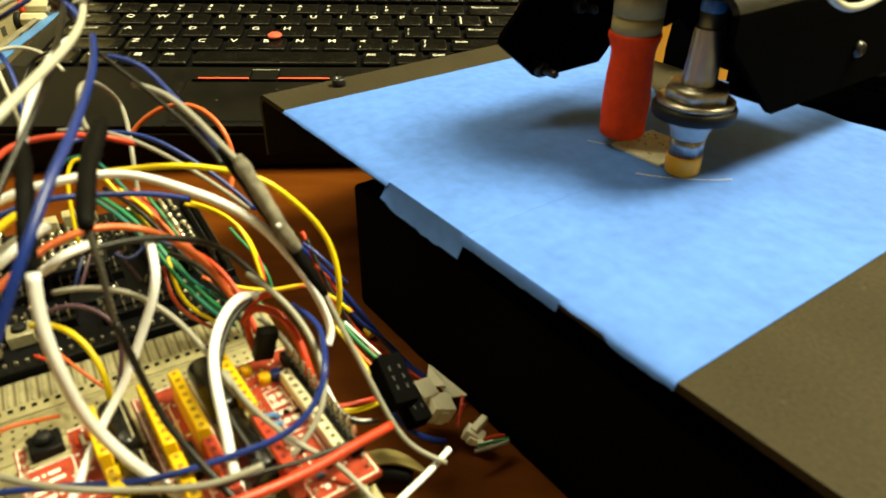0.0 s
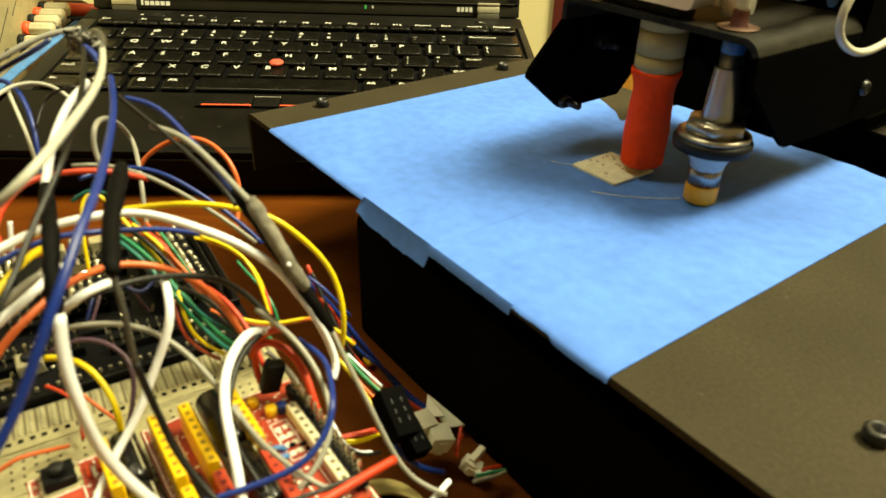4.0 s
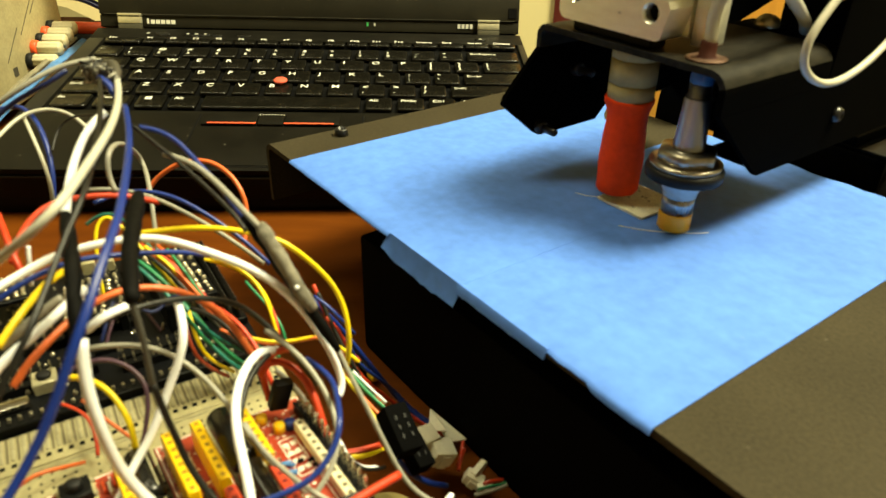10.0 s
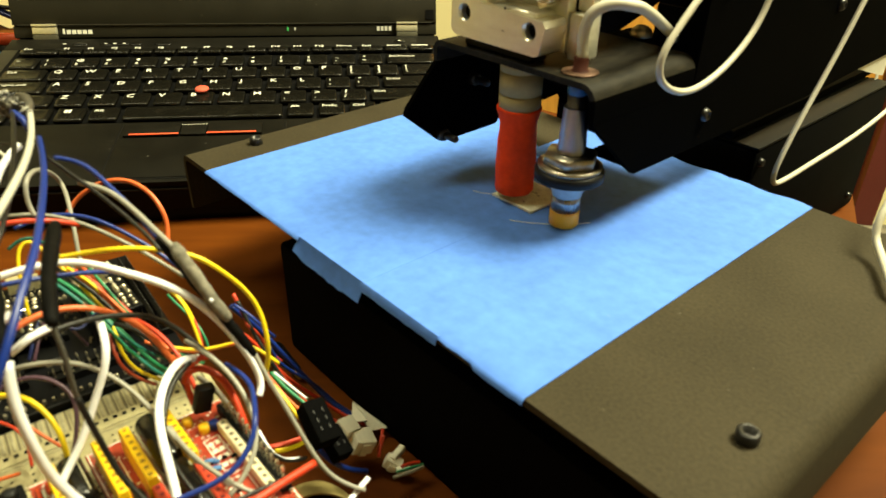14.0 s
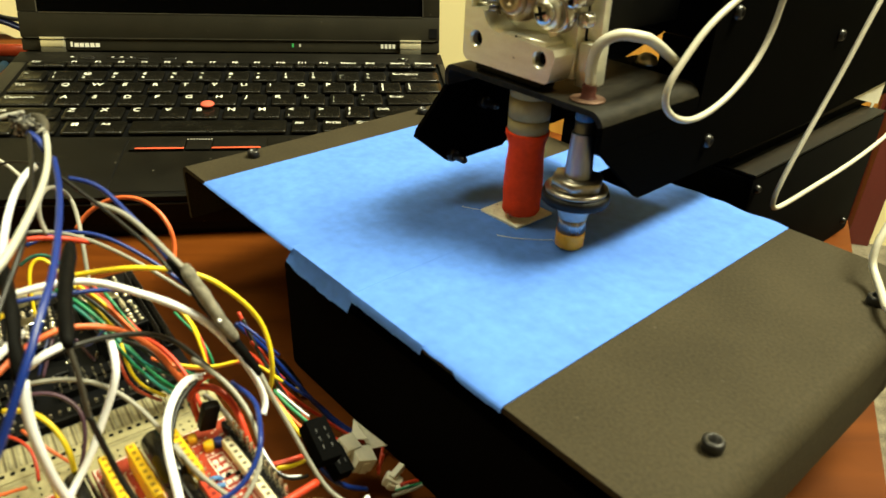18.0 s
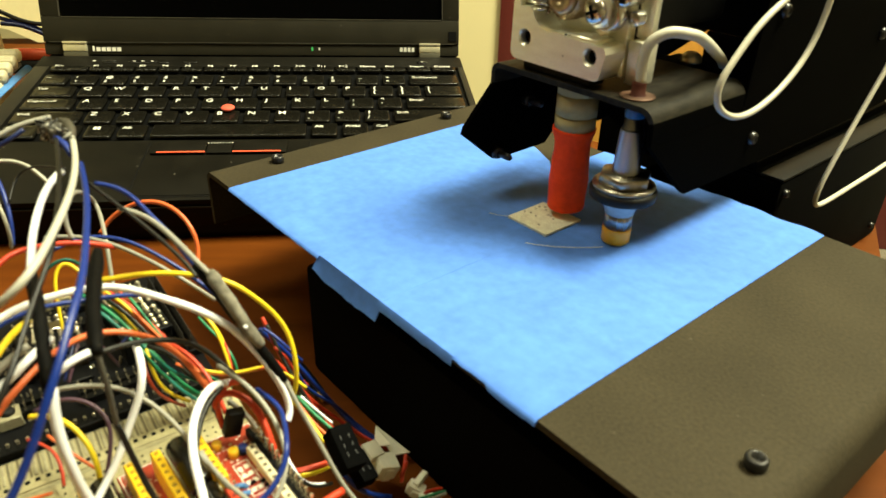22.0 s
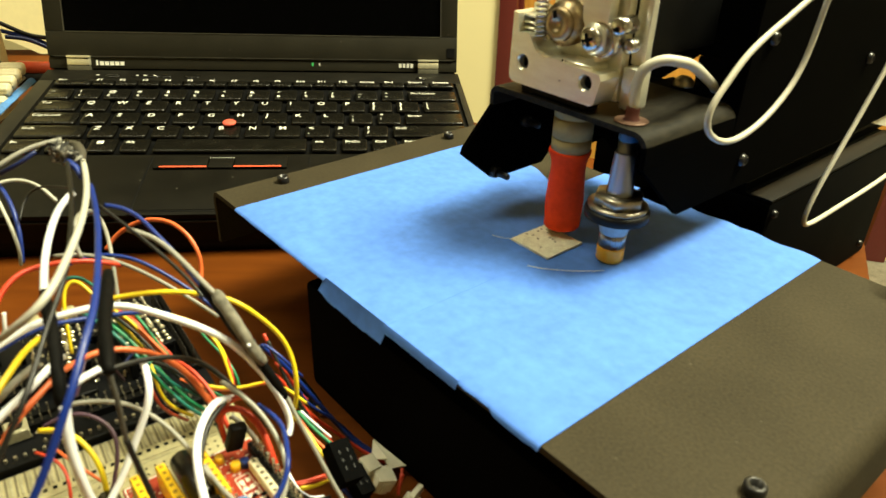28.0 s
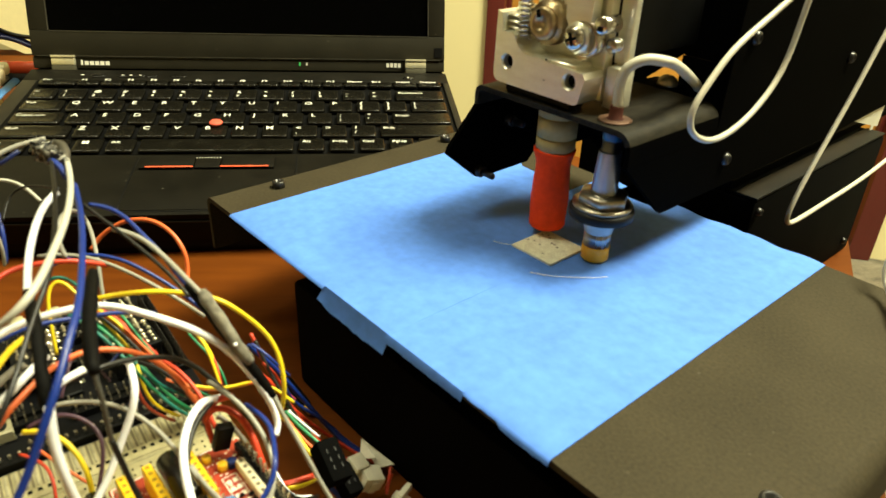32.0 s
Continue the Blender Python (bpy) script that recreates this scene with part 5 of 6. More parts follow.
def connectors():
    """Loose plugs at the foot of the printer."""
    def plug(name, label, at, size, turn, material, slots=0):
        ob = thing(name, label, "connector", pose(*at, *turn), "loose plugs beside the printer")
        w, d, h = size
        part("housing", box((-w / 2, -d / 2, -h / 2), (w / 2, d / 2, h / 2), 0.0005), material, ob)
        if name == "white_plug":
            part("rib", box((-w * 0.2, -d / 2 - 0.0006, -h / 2), (w * 0.2, -d / 2, h / 2 - 0.001), 0.0002, 1), material, ob)
        for k in range(slots):
            for s in (-1, 1):
                part("contact", box((-0.0002, -0.0006, 0), (0.0002, 0.0006, 0.0001)), RUBBER, ob, m=pose(s * w * 0.2, (k - (slots - 1) / 2) * 0.0026, h / 2))
        return ob

    plug("socket_housing", "black jumper housings taped into one block", (0.1640, -0.3122, 0.0370), (0.0070, 0.0130, 0.0060), (28, 12, 32), BASE_BLACK, 3)
    plug("socket_housing", "black jumper housings at the end of a wire ribbon", (0.1682, -0.3100, 0.0262), (0.0058, 0.0100, 0.0050), (24, 16, 36), BASE_BLACK, 2)
    plug("white_plug", "milky white plug with red wires", (0.1712, -0.2934, 0.0150), (0.0060, 0.0060, 0.0060), (20, 15, 40), CONN_WHITE)
    plug("white_plug", "milky white plug with red wires", (0.1757, -0.2962, 0.0120), (0.0072, 0.0065, 0.0060), (10, 22, 22), CONN_WHITE)
    plug("white_plug", "milky white plug at the end of thin wires", (0.1855, -0.3010, 0.0055), (0.0058, 0.0036, 0.0040), (0, 25, -18), CONN_WHITE)
    plug("white_plug", "small milky white plug", (0.1872, -0.2990, 0.0075), (0.0022, 0.0065, 0.0024), (0, 0, -38), CONN_WHITE)
    plug("white_plug", "small milky white plug", (0.1885, -0.3035, 0.0050), (0.0046, 0.0022, 0.0024), (10, 0, 20), CONN_WHITE)
    plug("jumper_housing", "black jumper housing standing on the red board", (0.1352, -0.3152, 0.0530), (0.0046, 0.0028, 0.0086), (8, 14, 28), BLACK_PLASTIC)
    lead = thing("wire_connector", "black wire connector with a yellow tip at the printer's foot", "connector", PRINTER @ pose(0.060, -0.0035, -0.0610, 0, 90, -6), "loose plugs beside the printer")
    part("sleeve", lathe([(0.0016, -0.016), (0.0022, -0.014), (0.0022, 0.003), (0.0018, 0.004)], 14), BLACK_PLASTIC, lead)
    part("tip", lathe([(0.0015, 0.004), (0.0016, 0.0046), (0.0015, 0.0076), (0.0010, 0.0082)], 14), HDR_YELLOW, lead, "bright yellow tip")
    card = thing("paper_scrap", "cream folded paper scrap by the printer", "paper scrap")
    part("fold", flip(prism([(0, 0), (0.0042, -0.0122), (0.0108, -0.0112)], 0.0005, pose(0.1738, -0.2735, 0.0078, 14, 6, 4))), CONN_WHITE, card)
    part("fold", flip(prism([(0, 0), (-0.0022, -0.0080), (0.0042, -0.0122)], 0.0005, pose(0.1738, -0.2735, 0.0078, 4, -38, 4))), CONN_WHITE, card)
    roll = thing("tape_wrap", "beige masking tape curling round a bundle of wires", "tape wrap")
    band = bmesh.new()
    ring = []
    for k in range(15):
        f = k / 14
        x, y = 0.1505 + 0.0215 * f, -0.3128 + 0.0042 * math.sin(2.9 * f) - 0.0030 * f
        half = 0.0040 * (1 - f) ** 0.6 + 0.0008
        ring.append([band.verts.new((x + 0.0006 * s, y + s * half, 0.0065 + 0.0020 * math.sin(3.1 * f) - 0.0012 * s)) for s in (-1, -0.3, 0.3, 1)])
    for p, q in zip(ring, ring[1:]):
        for j in range(3):
            band.faces.new((p[j], q[j], q[j + 1], p[j + 1]))
    low = bmesh.ops.extrude_face_region(band, geom=band.faces[:])["geom"]
    for q in low:
        if isinstance(q, bmesh.types.BMVert):
            q.co.z -= 0.0007
    part("outer_wrap", flip(band), BEIGE, roll)
    part("core", tube([(0.1500, -0.3165, 0.0042), (0.1580, -0.3130, 0.0050), (0.1680, -0.3135, 0.0042)], 0.0026, 12), BLACK_PLASTIC, roll, "dark bundle under the tape")


connectors()


# ---- instrument and leads behind the laptop ----
def instrument():
    m = pose(-0.100, 0.130, 0.0, 0, 0, 90)
    ob = thing("bench_instrument", "cream bench instrument with knobs and binding posts", "test instrument", m)
    part("case", box((-0.30, 0.004, 0.004), (0.004, 0.26, 0.16), 0.004), INSTRUMENT, ob)
    part("front_panel", box((-0.30, -0.001, 0.008), (0.0, 0.0035, 0.156), 0.001), INSTRUMENT, ob)
    for x in (-0.27, -0.03):
        for y in (0.03, 0.23):
            part("foot", lathe([(0.006, 0), (0.007, 0.005)], 16, Matrix.Translation((x, y, 0))), RUBBER, ob)
    for y, z, shade in ((0.0656, 0.0310, RUBBER), (0.0764, 0.0372, PLUG_RED), (0.0868, 0.0400, RUBBER), (0.0970, 0.0424, PLUG_RED), (0.1065, 0.0448, RUBBER)):
        x = y - 0.13
        part("post_ring", lathe([(0.0055, 0), (0.0057, 0.0005), (0.0057, 0.0035), (0.0050, 0.004)], 20, pose(x, -0.001, z, 90)), shade, ob)
        grip = bmesh.new()
        flute = [0.0049 - 0.0007 * (k % 4 == 0) for k in range(32)]
        rings = [[grip.verts.new((flute[k] * f * math.cos(k * math.pi / 16), flute[k] * f * math.sin(k * math.pi / 16), h)) for k in range(32)] for f, h in ((0.92, 0.0040), (1.0, 0.0048), (1.0, 0.0185), (0.9, 0.0195))]
        for lo, hi in zip(rings, rings[1:]):
            for k in range(32):
                grip.faces.new((lo[k], lo[(k + 1) % 32], hi[(k + 1) % 32], hi[k]))
        grip.faces.new(rings[-1])
        grip.faces.new(rings[0][::-1])
        grip.transform(pose(x, -0.001, z, 90))
        part("binding_post", smooth(grip, 25), KNOB, ob)
        part("post_mark", box((x - 0.003, -0.00115, z - 0.0105), (x + 0.002, -0.0009, z - 0.0088)), INK, ob)
    for y, z, w in ((0.050, 0.046, 0.030), (0.078, 0.060, 0.034), (0.100, 0.072, 0.040)):
        part("panel_line", box((-w / 2, -0.0002, -0.0003), (w / 2, 0, 0.0003)), INK, ob, m=pose(y - 0.13, -0.001, z) @ pose(0, 0, 0, 0, -38, 0))
    part("switch", box((-0.088, -0.0012, 0.0260), (-0.082, -0.0009, 0.0320)), INK, ob)
    part("post_mark", box((-0.098, -0.00115, 0.0160), (-0.090, -0.0009, 0.0176)), INK, ob)

    red = thing("banana_plug", "red banana plug lying behind the laptop", "plug")
    part("grip", lathe([(0.0040, 0), (0.0055, 0.004), (0.0052, 0.030), (0.0035, 0.036)], 18, pose(-0.098, 0.133, 0.0385, 0, 90, -4)), PLUG_RED, red)
    black = thing("banana_plug", "black banana plug lying behind the laptop", "plug")
    part("grip", lathe([(0.0040, 0), (0.0055, 0.004), (0.0052, 0.030), (0.0035, 0.036)], 18, pose(-0.100, 0.129, 0.0305, 0, 90, -4)), RUBBER, black)
    def ribbon(pts, half, thick):
        """A flat flexible strip along a line."""
        bm = bmesh.new()
        rows = []
        line = relaxed(glide(pts, 6), 6)
        for k, q in enumerate(line):
            ahead = line[min(k + 1, len(line) - 1)] - line[max(k - 1, 0)]
            side = Vector((ahead.y, -ahead.x, 0)).normalized() * half
            rows.append([bm.verts.new(q + side * f + Vector((0, 0, thick * (1 - f * f) + 0.0006 * noise.noise(q * 90 + side * f * 300)))) for f in (-1, -0.4, 0.4, 1)])
        for p, q in zip(rows, rows[1:]):
            for j in range(3):
                bm.faces.new((p[j], q[j], q[j + 1], p[j + 1]))
        low = bmesh.ops.extrude_face_region(bm, geom=bm.faces[:])["geom"]
        for q in low:
            if isinstance(q, bmesh.types.BMVert):
                q.co.z -= 0.0008
        return flip(bm)

    sleeve = thing("blue_tape_strip", "light blue tape strip hanging beside the laptop", "tape strip")
    part("sheet", ribbon([(-0.0830, 0.128, 0.031), (-0.0805, 0.085, 0.031), (-0.0775, 0.045, 0.0305), (-0.0745, 0.005, 0.030), (-0.0735, -0.03, 0.027), (-0.0735, -0.08, 0.018)], 0.0034, 0.0022), SKY_TAPE, sleeve)
    lead = thing("grey_lead", "dusty beige flat cable lying along the laptop edge", "cable")
    part("sheath", ribbon([(-0.0890, 0.128, 0.0330), (-0.0865, 0.085, 0.0330), (-0.0835, 0.045, 0.0320), (-0.0805, 0.005, 0.0310), (-0.0800, -0.05, 0.0230)], 0.0018, 0.0014), BEIGE_CLOTH, lead)
    for col, pts in (("blue", [(-0.108, 0.150, 0.064), (-0.0935, 0.150, 0.0600), (-0.082, 0.152, 0.0560), (-0.070, 0.157, 0.0470), (-0.052, 0.165, 0.040)]),
                     ("navy", [(-0.104, 0.146, 0.060), (-0.0905, 0.147, 0.0585), (-0.080, 0.150, 0.0530), (-0.068, 0.157, 0.0440), (-0.052, 0.166, 0.037)]),
                     ("black", [(-0.130, 0.150, 0.0790), (-0.108, 0.150, 0.0705), (-0.092, 0.150, 0.0620), (-0.078, 0.152, 0.0580), (-0.058, 0.158, 0.0560)])):
        ob2 = thing("power_lead", "%s cable running behind the laptop" % {"blue": "bright blue", "navy": "dark blue", "black": "black"}[col], "cable")
        part("sheath", tube(relaxed(glide(pts, 6), 8), 0.0017, 10, 0), WIRES[col], ob2)
    # added panel in place of the bright cream wall, turned towards the lamp
    panel = thing("pale_panel", "added cream panel standing in for the bright wall behind the laptop", "card sheet")
    outline = [(-0.26, 0.060), (-0.085, 0.0135), (-0.060, 0.0), (0.16, 0.0), (0.16, 0.24), (-0.26, 0.24)]
    part("sheet", flip(prism(outline, 0.0012, pose(-0.097, 0.338, 0.0015, 84, 0, 6))), CREAM_PANEL, panel)


instrument()


# ---- loose wires, in millimetres ----
NAMES = {"cream": "off-white", "grey": "grey", "navy": "dark navy", "teal": "teal green"}


def jumper_wire(colour, radius, *points):
    ob = thing("jumper_wire", "%s insulated hook-up wire arching over the circuit boards" % NAMES.get(colour, colour), "wire", group="loose wires over the boards")
    line = glide([(x / 1000, y / 1000, z / 1000) for x, y, z in points], 6)
    part("insulation", tube(relaxed(line, 22), radius / 1000, 10, 0), WIRES[colour], ob)


def heat_shrink(colour, radius, *points):
    ob = thing("heat_shrink", "%s heat-shrink sleeve over a wire splice" % colour, "heat-shrink sleeve", group="splices in the loose wires")
    pts = [(x / 1000, y / 1000, z / 1000) for x, y, z in points]
    bm = tube(relaxed(glide(pts, 7), 40), [radius * f / 1000 for f in (0.62, 0.84, 0.9, 0.88, 0.9, 0.9, 0.86, 0.84, 0.88, 0.9, 0.82, 0.6)], 16, 0)
    for q in bm.verts:
        q.co += Vector((noise.noise(q.co * 420), noise.noise(q.co * 420 + Vector((3, 1, 2))), 0)) * 0.00028
    if colour == "grey":
        part("paint_spot", lathe([(0.00055, 0.0), (0.0005, 0.0002), (0.0002, 0.0003)], 10, pose(0.1419, -0.3150, 0.0838, 57, 8, 0)), WIRES["white"], ob, "small white paint spot")
    part("sleeve", bm, mat("%s_shrink" % colour, (0.0024, 0.0023, 0.0018) if colour == "black" else (0.20, 0.185, 0.145), 0.65, var=0.5, scale=260, bump=0.3, spec=0.09), ob)


jumper_wire("cream", 0.78, (95, -271, 118), (102, -289, 119), (108, -310, 120), (111, -328, 121), (113, -344, 121), (110, -349, 118), (102, -348, 112), (95, -344, 106))
jumper_wire("white", 0.92, (95, -282, 113), (92, -286, 111), (93, -298, 108), (95, -308, 106), (98, -318, 104))
jumper_wire("blue", 0.77, (97, -275, 112), (105, -295, 112), (112, -319, 113), (118, -340, 114), (118, -349, 112), (118, -357, 108), (116, -362, 103), (113, -366, 95), (109, -370, 88), (106, -374, 84))
jumper_wire("yellow", 0.73, (102, -297, 88), (109, -295, 88), (116, -294, 88), (122, -293, 87), (127, -293, 86), (135, -293, 84), (140, -294, 80), (147, -291, 70), (150, -293, 62), (151, -296, 55), (150, -296, 46), (148, -296, 42))
jumper_wire("white", 0.95, (80, -322, 88), (86, -316, 90), (90, -312, 91), (96, -310, 92), (102, -307, 92), (108, -306, 92), (115, -308, 92), (122, -311, 91), (130, -313, 89), (137, -313, 84), (142, -313, 77), (146, -310, 66), (149, -309, 56), (150, -311, 52), (149, -313, 50))
jumper_wire("red", 0.80, (75, -303, 84), (74, -298, 86), (73, -290, 87), (74, -284, 88), (76, -279, 88), (82, -276, 88), (89, -273, 87), (94, -271, 85), (98, -268, 82))
jumper_wire("grey", 0.62, (79, -268, 86), (86, -267, 86), (93, -268, 85), (100, -268, 82), (110, -272, 78), (119, -275, 73), (126, -275, 66))
jumper_wire("blue", 0.62, (82, -272, 84), (86, -266, 84), (92, -264, 84), (100, -265, 83), (106, -266, 80), (113, -268, 76), (121, -270, 70), (127, -272, 64))
jumper_wire("orange", 0.80, (79, -228, 66), (82, -226, 70), (86, -226, 73), (91, -226, 76), (97, -228, 78), (103, -230, 78), (107, -233, 77), (111, -235, 74), (114, -239, 70), (115, -240, 64), (114, -248, 56))
jumper_wire("grey", 0.72, (89, -273, 88), (87, -271, 92), (88, -270, 98), (87, -262, 97), (83, -246, 91), (78, -224, 78), (83, -234, 76), (87, -245, 72), (88, -250, 64), (89, -254, 58))
jumper_wire("orange", 0.76, (92, -342, 80), (94, -338, 83), (97, -333, 85), (99, -328, 86), (101, -323, 86), (104, -317, 85), (108, -314, 84), (114, -312, 82), (118, -310, 78), (123, -310, 74), (127, -312, 68), (130, -314, 64))
jumper_wire("black", 0.70, (102, -331, 85), (106, -329, 86), (109, -326, 86), (113, -322, 85), (118, -317, 83), (125, -312, 79), (130, -310, 74), (135, -312, 69), (140, -314, 64), (145, -318, 58))
jumper_wire("white", 0.92, (89, -343, 83), (92, -340, 86), (96, -336, 88), (99, -330, 90), (101, -324, 90))
jumper_wire("white", 0.87, (102, -332, 85), (105, -332, 87), (106, -331, 88), (109, -326, 87))
jumper_wire("grey", 0.94, (84, -330, 80), (87, -327, 82), (90, -323, 84), (94, -321, 86))
jumper_wire("blue", 0.68, (75, -313, 80), (80, -310, 83), (86, -304, 84), (91, -301, 84), (100, -296, 82), (108, -288, 78), (114, -284, 74))
jumper_wire("yellow", 0.82, (87, -335, 84), (89, -330, 87), (90, -324, 88), (90, -318, 88), (91, -312, 87))
jumper_wire("black", 0.57, (104, -364, 96), (106, -360, 100), (108, -356, 104), (108, -348, 107), (108, -341, 110), (109, -333, 114), (109, -328, 116), (105, -311, 118), (99, -292, 119), (91, -271, 119))
jumper_wire("grey", 0.60, (97, -323, 74), (102, -323, 75), (109, -322, 74), (115, -323, 72), (121, -325, 68), (126, -328, 63), (131, -332, 57), (137, -337, 51), (145, -339, 44))
jumper_wire("purple", 0.52, (90, -321, 66), (95, -319, 68), (100, -318, 67), (106, -320, 64), (108, -324, 60), (107, -328, 54), (105, -331, 47), (100, -335, 41))
jumper_wire("yellow", 0.72, (87, -318, 62), (92, -319, 63), (97, -320, 61), (102, -324, 57), (104, -327, 51), (103, -328, 43))
jumper_wire("red", 0.46, (79, -309, 46), (86, -312, 46), (90, -317, 44), (91, -321, 40))
jumper_wire("orange", 0.45, (85, -310, 48), (92, -315, 46), (98, -316, 40))
jumper_wire("orange", 0.51, (77, -333, 42), (81, -330, 44), (84, -328, 43), (88, -322, 39))
jumper_wire("white", 1.03, (135, -312, 64), (133, -316, 67), (132, -318, 68), (130, -323, 68), (129, -330, 66), (130, -336, 64), (132, -342, 61), (134, -347, 58), (135, -351, 54), (137, -355, 50), (139, -358, 48))
jumper_wire("black", 0.69, (134, -316, 66), (131, -322, 66), (130, -329, 64), (130, -337, 60), (133, -341, 55), (138, -346, 50))
jumper_wire("red", 0.92, (131, -314, 58), (132, -314, 61), (135, -313, 62), (140, -314, 60), (144, -318, 55), (146, -323, 50), (148, -325, 44))
jumper_wire("red", 0.81, (139, -314, 66), (135, -313, 65), (131, -313, 60), (131, -312, 54), (132, -314, 50))
jumper_wire("grey", 0.65, (133, -312, 70), (138, -316, 69), (142, -318, 66), (147, -323, 62), (150, -329, 58), (151, -334, 55), (149, -340, 51), (144, -345, 48))
jumper_wire("grey", 0.70, (134, -312, 58), (139, -314, 54), (144, -319, 48), (148, -323, 40))
jumper_wire("green", 0.46, (94, -282, 72), (100, -285, 71), (103, -286, 68), (105, -286, 64), (111, -291, 58), (117, -294, 50), (120, -290, 42))
jumper_wire("green", 0.46, (102, -280, 74), (108, -286, 70), (111, -288, 65), (117, -291, 58), (124, -292, 50), (131, -292, 46))
jumper_wire("orange", 0.52, (97, -279, 74), (104, -285, 72), (108, -287, 68), (111, -289, 65), (117, -291, 58), (123, -293, 52))
jumper_wire("orange", 0.46, (98, -276, 73), (106, -284, 71), (109, -286, 66), (113, -287, 62))
jumper_wire("yellow", 0.46, (97, -282, 76), (102, -284, 73), (105, -286, 71), (107, -286, 66))
jumper_wire("green", 0.45, (107, -294, 66), (112, -299, 62), (114, -298, 56), (117, -293, 48), (120, -290, 41))
jumper_wire("teal", 0.46, (108, -294, 66), (113, -297, 61), (116, -294, 54), (120, -291, 48), (126, -289, 44))
jumper_wire("yellow", 0.52, (110, -295, 64), (112, -300, 59), (114, -300, 52), (118, -293, 42))
jumper_wire("brown", 0.51, (109, -296, 62), (111, -302, 58), (113, -301, 51), (117, -295, 42))
jumper_wire("yellow", 0.46, (111, -279, 70), (117, -280, 69), (124, -283, 67), (128, -287, 63), (130, -290, 57), (132, -294, 52))
jumper_wire("yellow", 0.46, (113, -280, 71), (120, -281, 69), (126, -285, 66), (129, -286, 60), (131, -291, 54))
jumper_wire("red", 0.45, (125, -284, 64), (129, -286, 60), (131, -290, 56), (132, -294, 52))
jumper_wire("green", 0.40, (121, -278, 62), (124, -281, 60), (129, -285, 57), (132, -289, 54), (133, -291, 50))
jumper_wire("orange", 0.45, (117, -295, 58), (124, -295, 54), (130, -293, 51), (136, -293, 52), (142, -294, 54))
jumper_wire("yellow", 0.51, (124, -296, 56), (130, -296, 54), (137, -294, 53), (141, -293, 54), (147, -294, 52), (153, -295, 46))
jumper_wire("blue", 0.81, (138, -275, 54), (142, -274, 48), (146, -271, 40), (152, -272, 30), (158, -272, 20), (167, -275, 8), (176, -280, 4))
jumper_wire("red", 0.66, (138, -278, 48), (144, -278, 42), (148, -279, 34), (154, -277, 22), (162, -276, 14), (169, -277, 6), (179, -282, 4))
jumper_wire("yellow", 0.58, (148, -295, 42), (153, -299, 38), (156, -303, 35), (158, -305, 33))
jumper_wire("green", 0.59, (150, -294, 42), (154, -297, 38), (158, -299, 35), (161, -301, 33))
jumper_wire("orange", 0.46, (149, -294, 42), (153, -298, 37), (157, -302, 35), (160, -304, 33))
jumper_wire("white", 0.40, (151, -294, 42), (156, -296, 37), (160, -297, 33))
jumper_wire("red", 0.54, (146, -307, 24), (152, -306, 24), (158, -302, 22))
jumper_wire("yellow", 0.53, (149, -308, 23), (154, -308, 23), (159, -303, 21))
jumper_wire("grey", 0.63, (149, -312, 66), (152, -316, 60), (156, -320, 54), (160, -324, 46), (164, -327, 38), (168, -329, 32), (176, -330, 28))
jumper_wire("blue", 0.80, (162, -309, 26), (165, -311, 22), (170, -312, 17), (177, -309, 12))
jumper_wire("red", 0.58, (183, -292, 12), (182, -296, 10), (181, -300, 8))
jumper_wire("red", 0.57, (188, -306, 9), (191, -304, 8), (194, -303, 7))
jumper_wire("grey", 0.56, (185, -310, 9), (190, -308, 8), (195, -305, 7))
jumper_wire("green", 0.42, (186, -308, 9), (191, -306, 8), (195, -304, 7))
jumper_wire("blue", 0.72, (40, -232, 96), (46, -233, 98), (51, -236, 99), (59, -245, 98), (63, -251, 94), (66, -257, 88), (66, -261, 80))
jumper_wire("cream", 0.55, (52, -256, 96), (54, -246, 99), (58, -243, 100), (62, -241, 100), (69, -243, 99), (76, -250, 96))
jumper_wire("cream", 0.53, (54, -242, 98), (60, -252, 97), (66, -261, 93), (68, -264, 86), (66, -262, 80))
jumper_wire("black", 0.37, (66, -255, 92), (66, -251, 95), (67, -247, 98), (73, -248, 101), (86, -259, 104))
jumper_wire("grey", 0.69, (85, -257, 119), (81, -260, 119), (76, -263, 118), (72, -268, 116), (65, -270, 112), (62, -271, 110))
jumper_wire("navy", 0.63, (80, -264, 118), (77, -267, 116), (71, -267, 113), (65, -265, 110), (60, -266, 106))
jumper_wire("blue", 0.88, (97, -279, 116), (95, -276, 118), (92, -274, 119))
jumper_wire("black", 0.50, (103, -288, 112), (108, -291, 109), (114, -295, 106), (121, -300, 102), (128, -306, 98), (131, -309, 95))
jumper_wire("blue", 0.63, (103, -284, 110), (108, -284, 109), (113, -287, 107), (117, -291, 104), (122, -295, 101), (126, -300, 98), (130, -304, 95))
jumper_wire("grey", 0.72, (110, -291, 106), (116, -293, 105), (120, -295, 103), (125, -300, 101), (130, -305, 98), (134, -309, 96))
jumper_wire("red", 0.48, (129, -302, 97), (132, -306, 96), (133, -307, 94))
jumper_wire("red", 0.84, (64, -285, 88), (70, -294, 88), (75, -302, 86), (77, -304, 82))
jumper_wire("white", 0.58, (75, -295, 84), (75, -297, 80), (74, -297, 74))
jumper_wire("teal", 0.50, (80, -275, 79), (83, -272, 81), (87, -271, 80), (92, -275, 78), (98, -280, 74), (104, -285, 69))
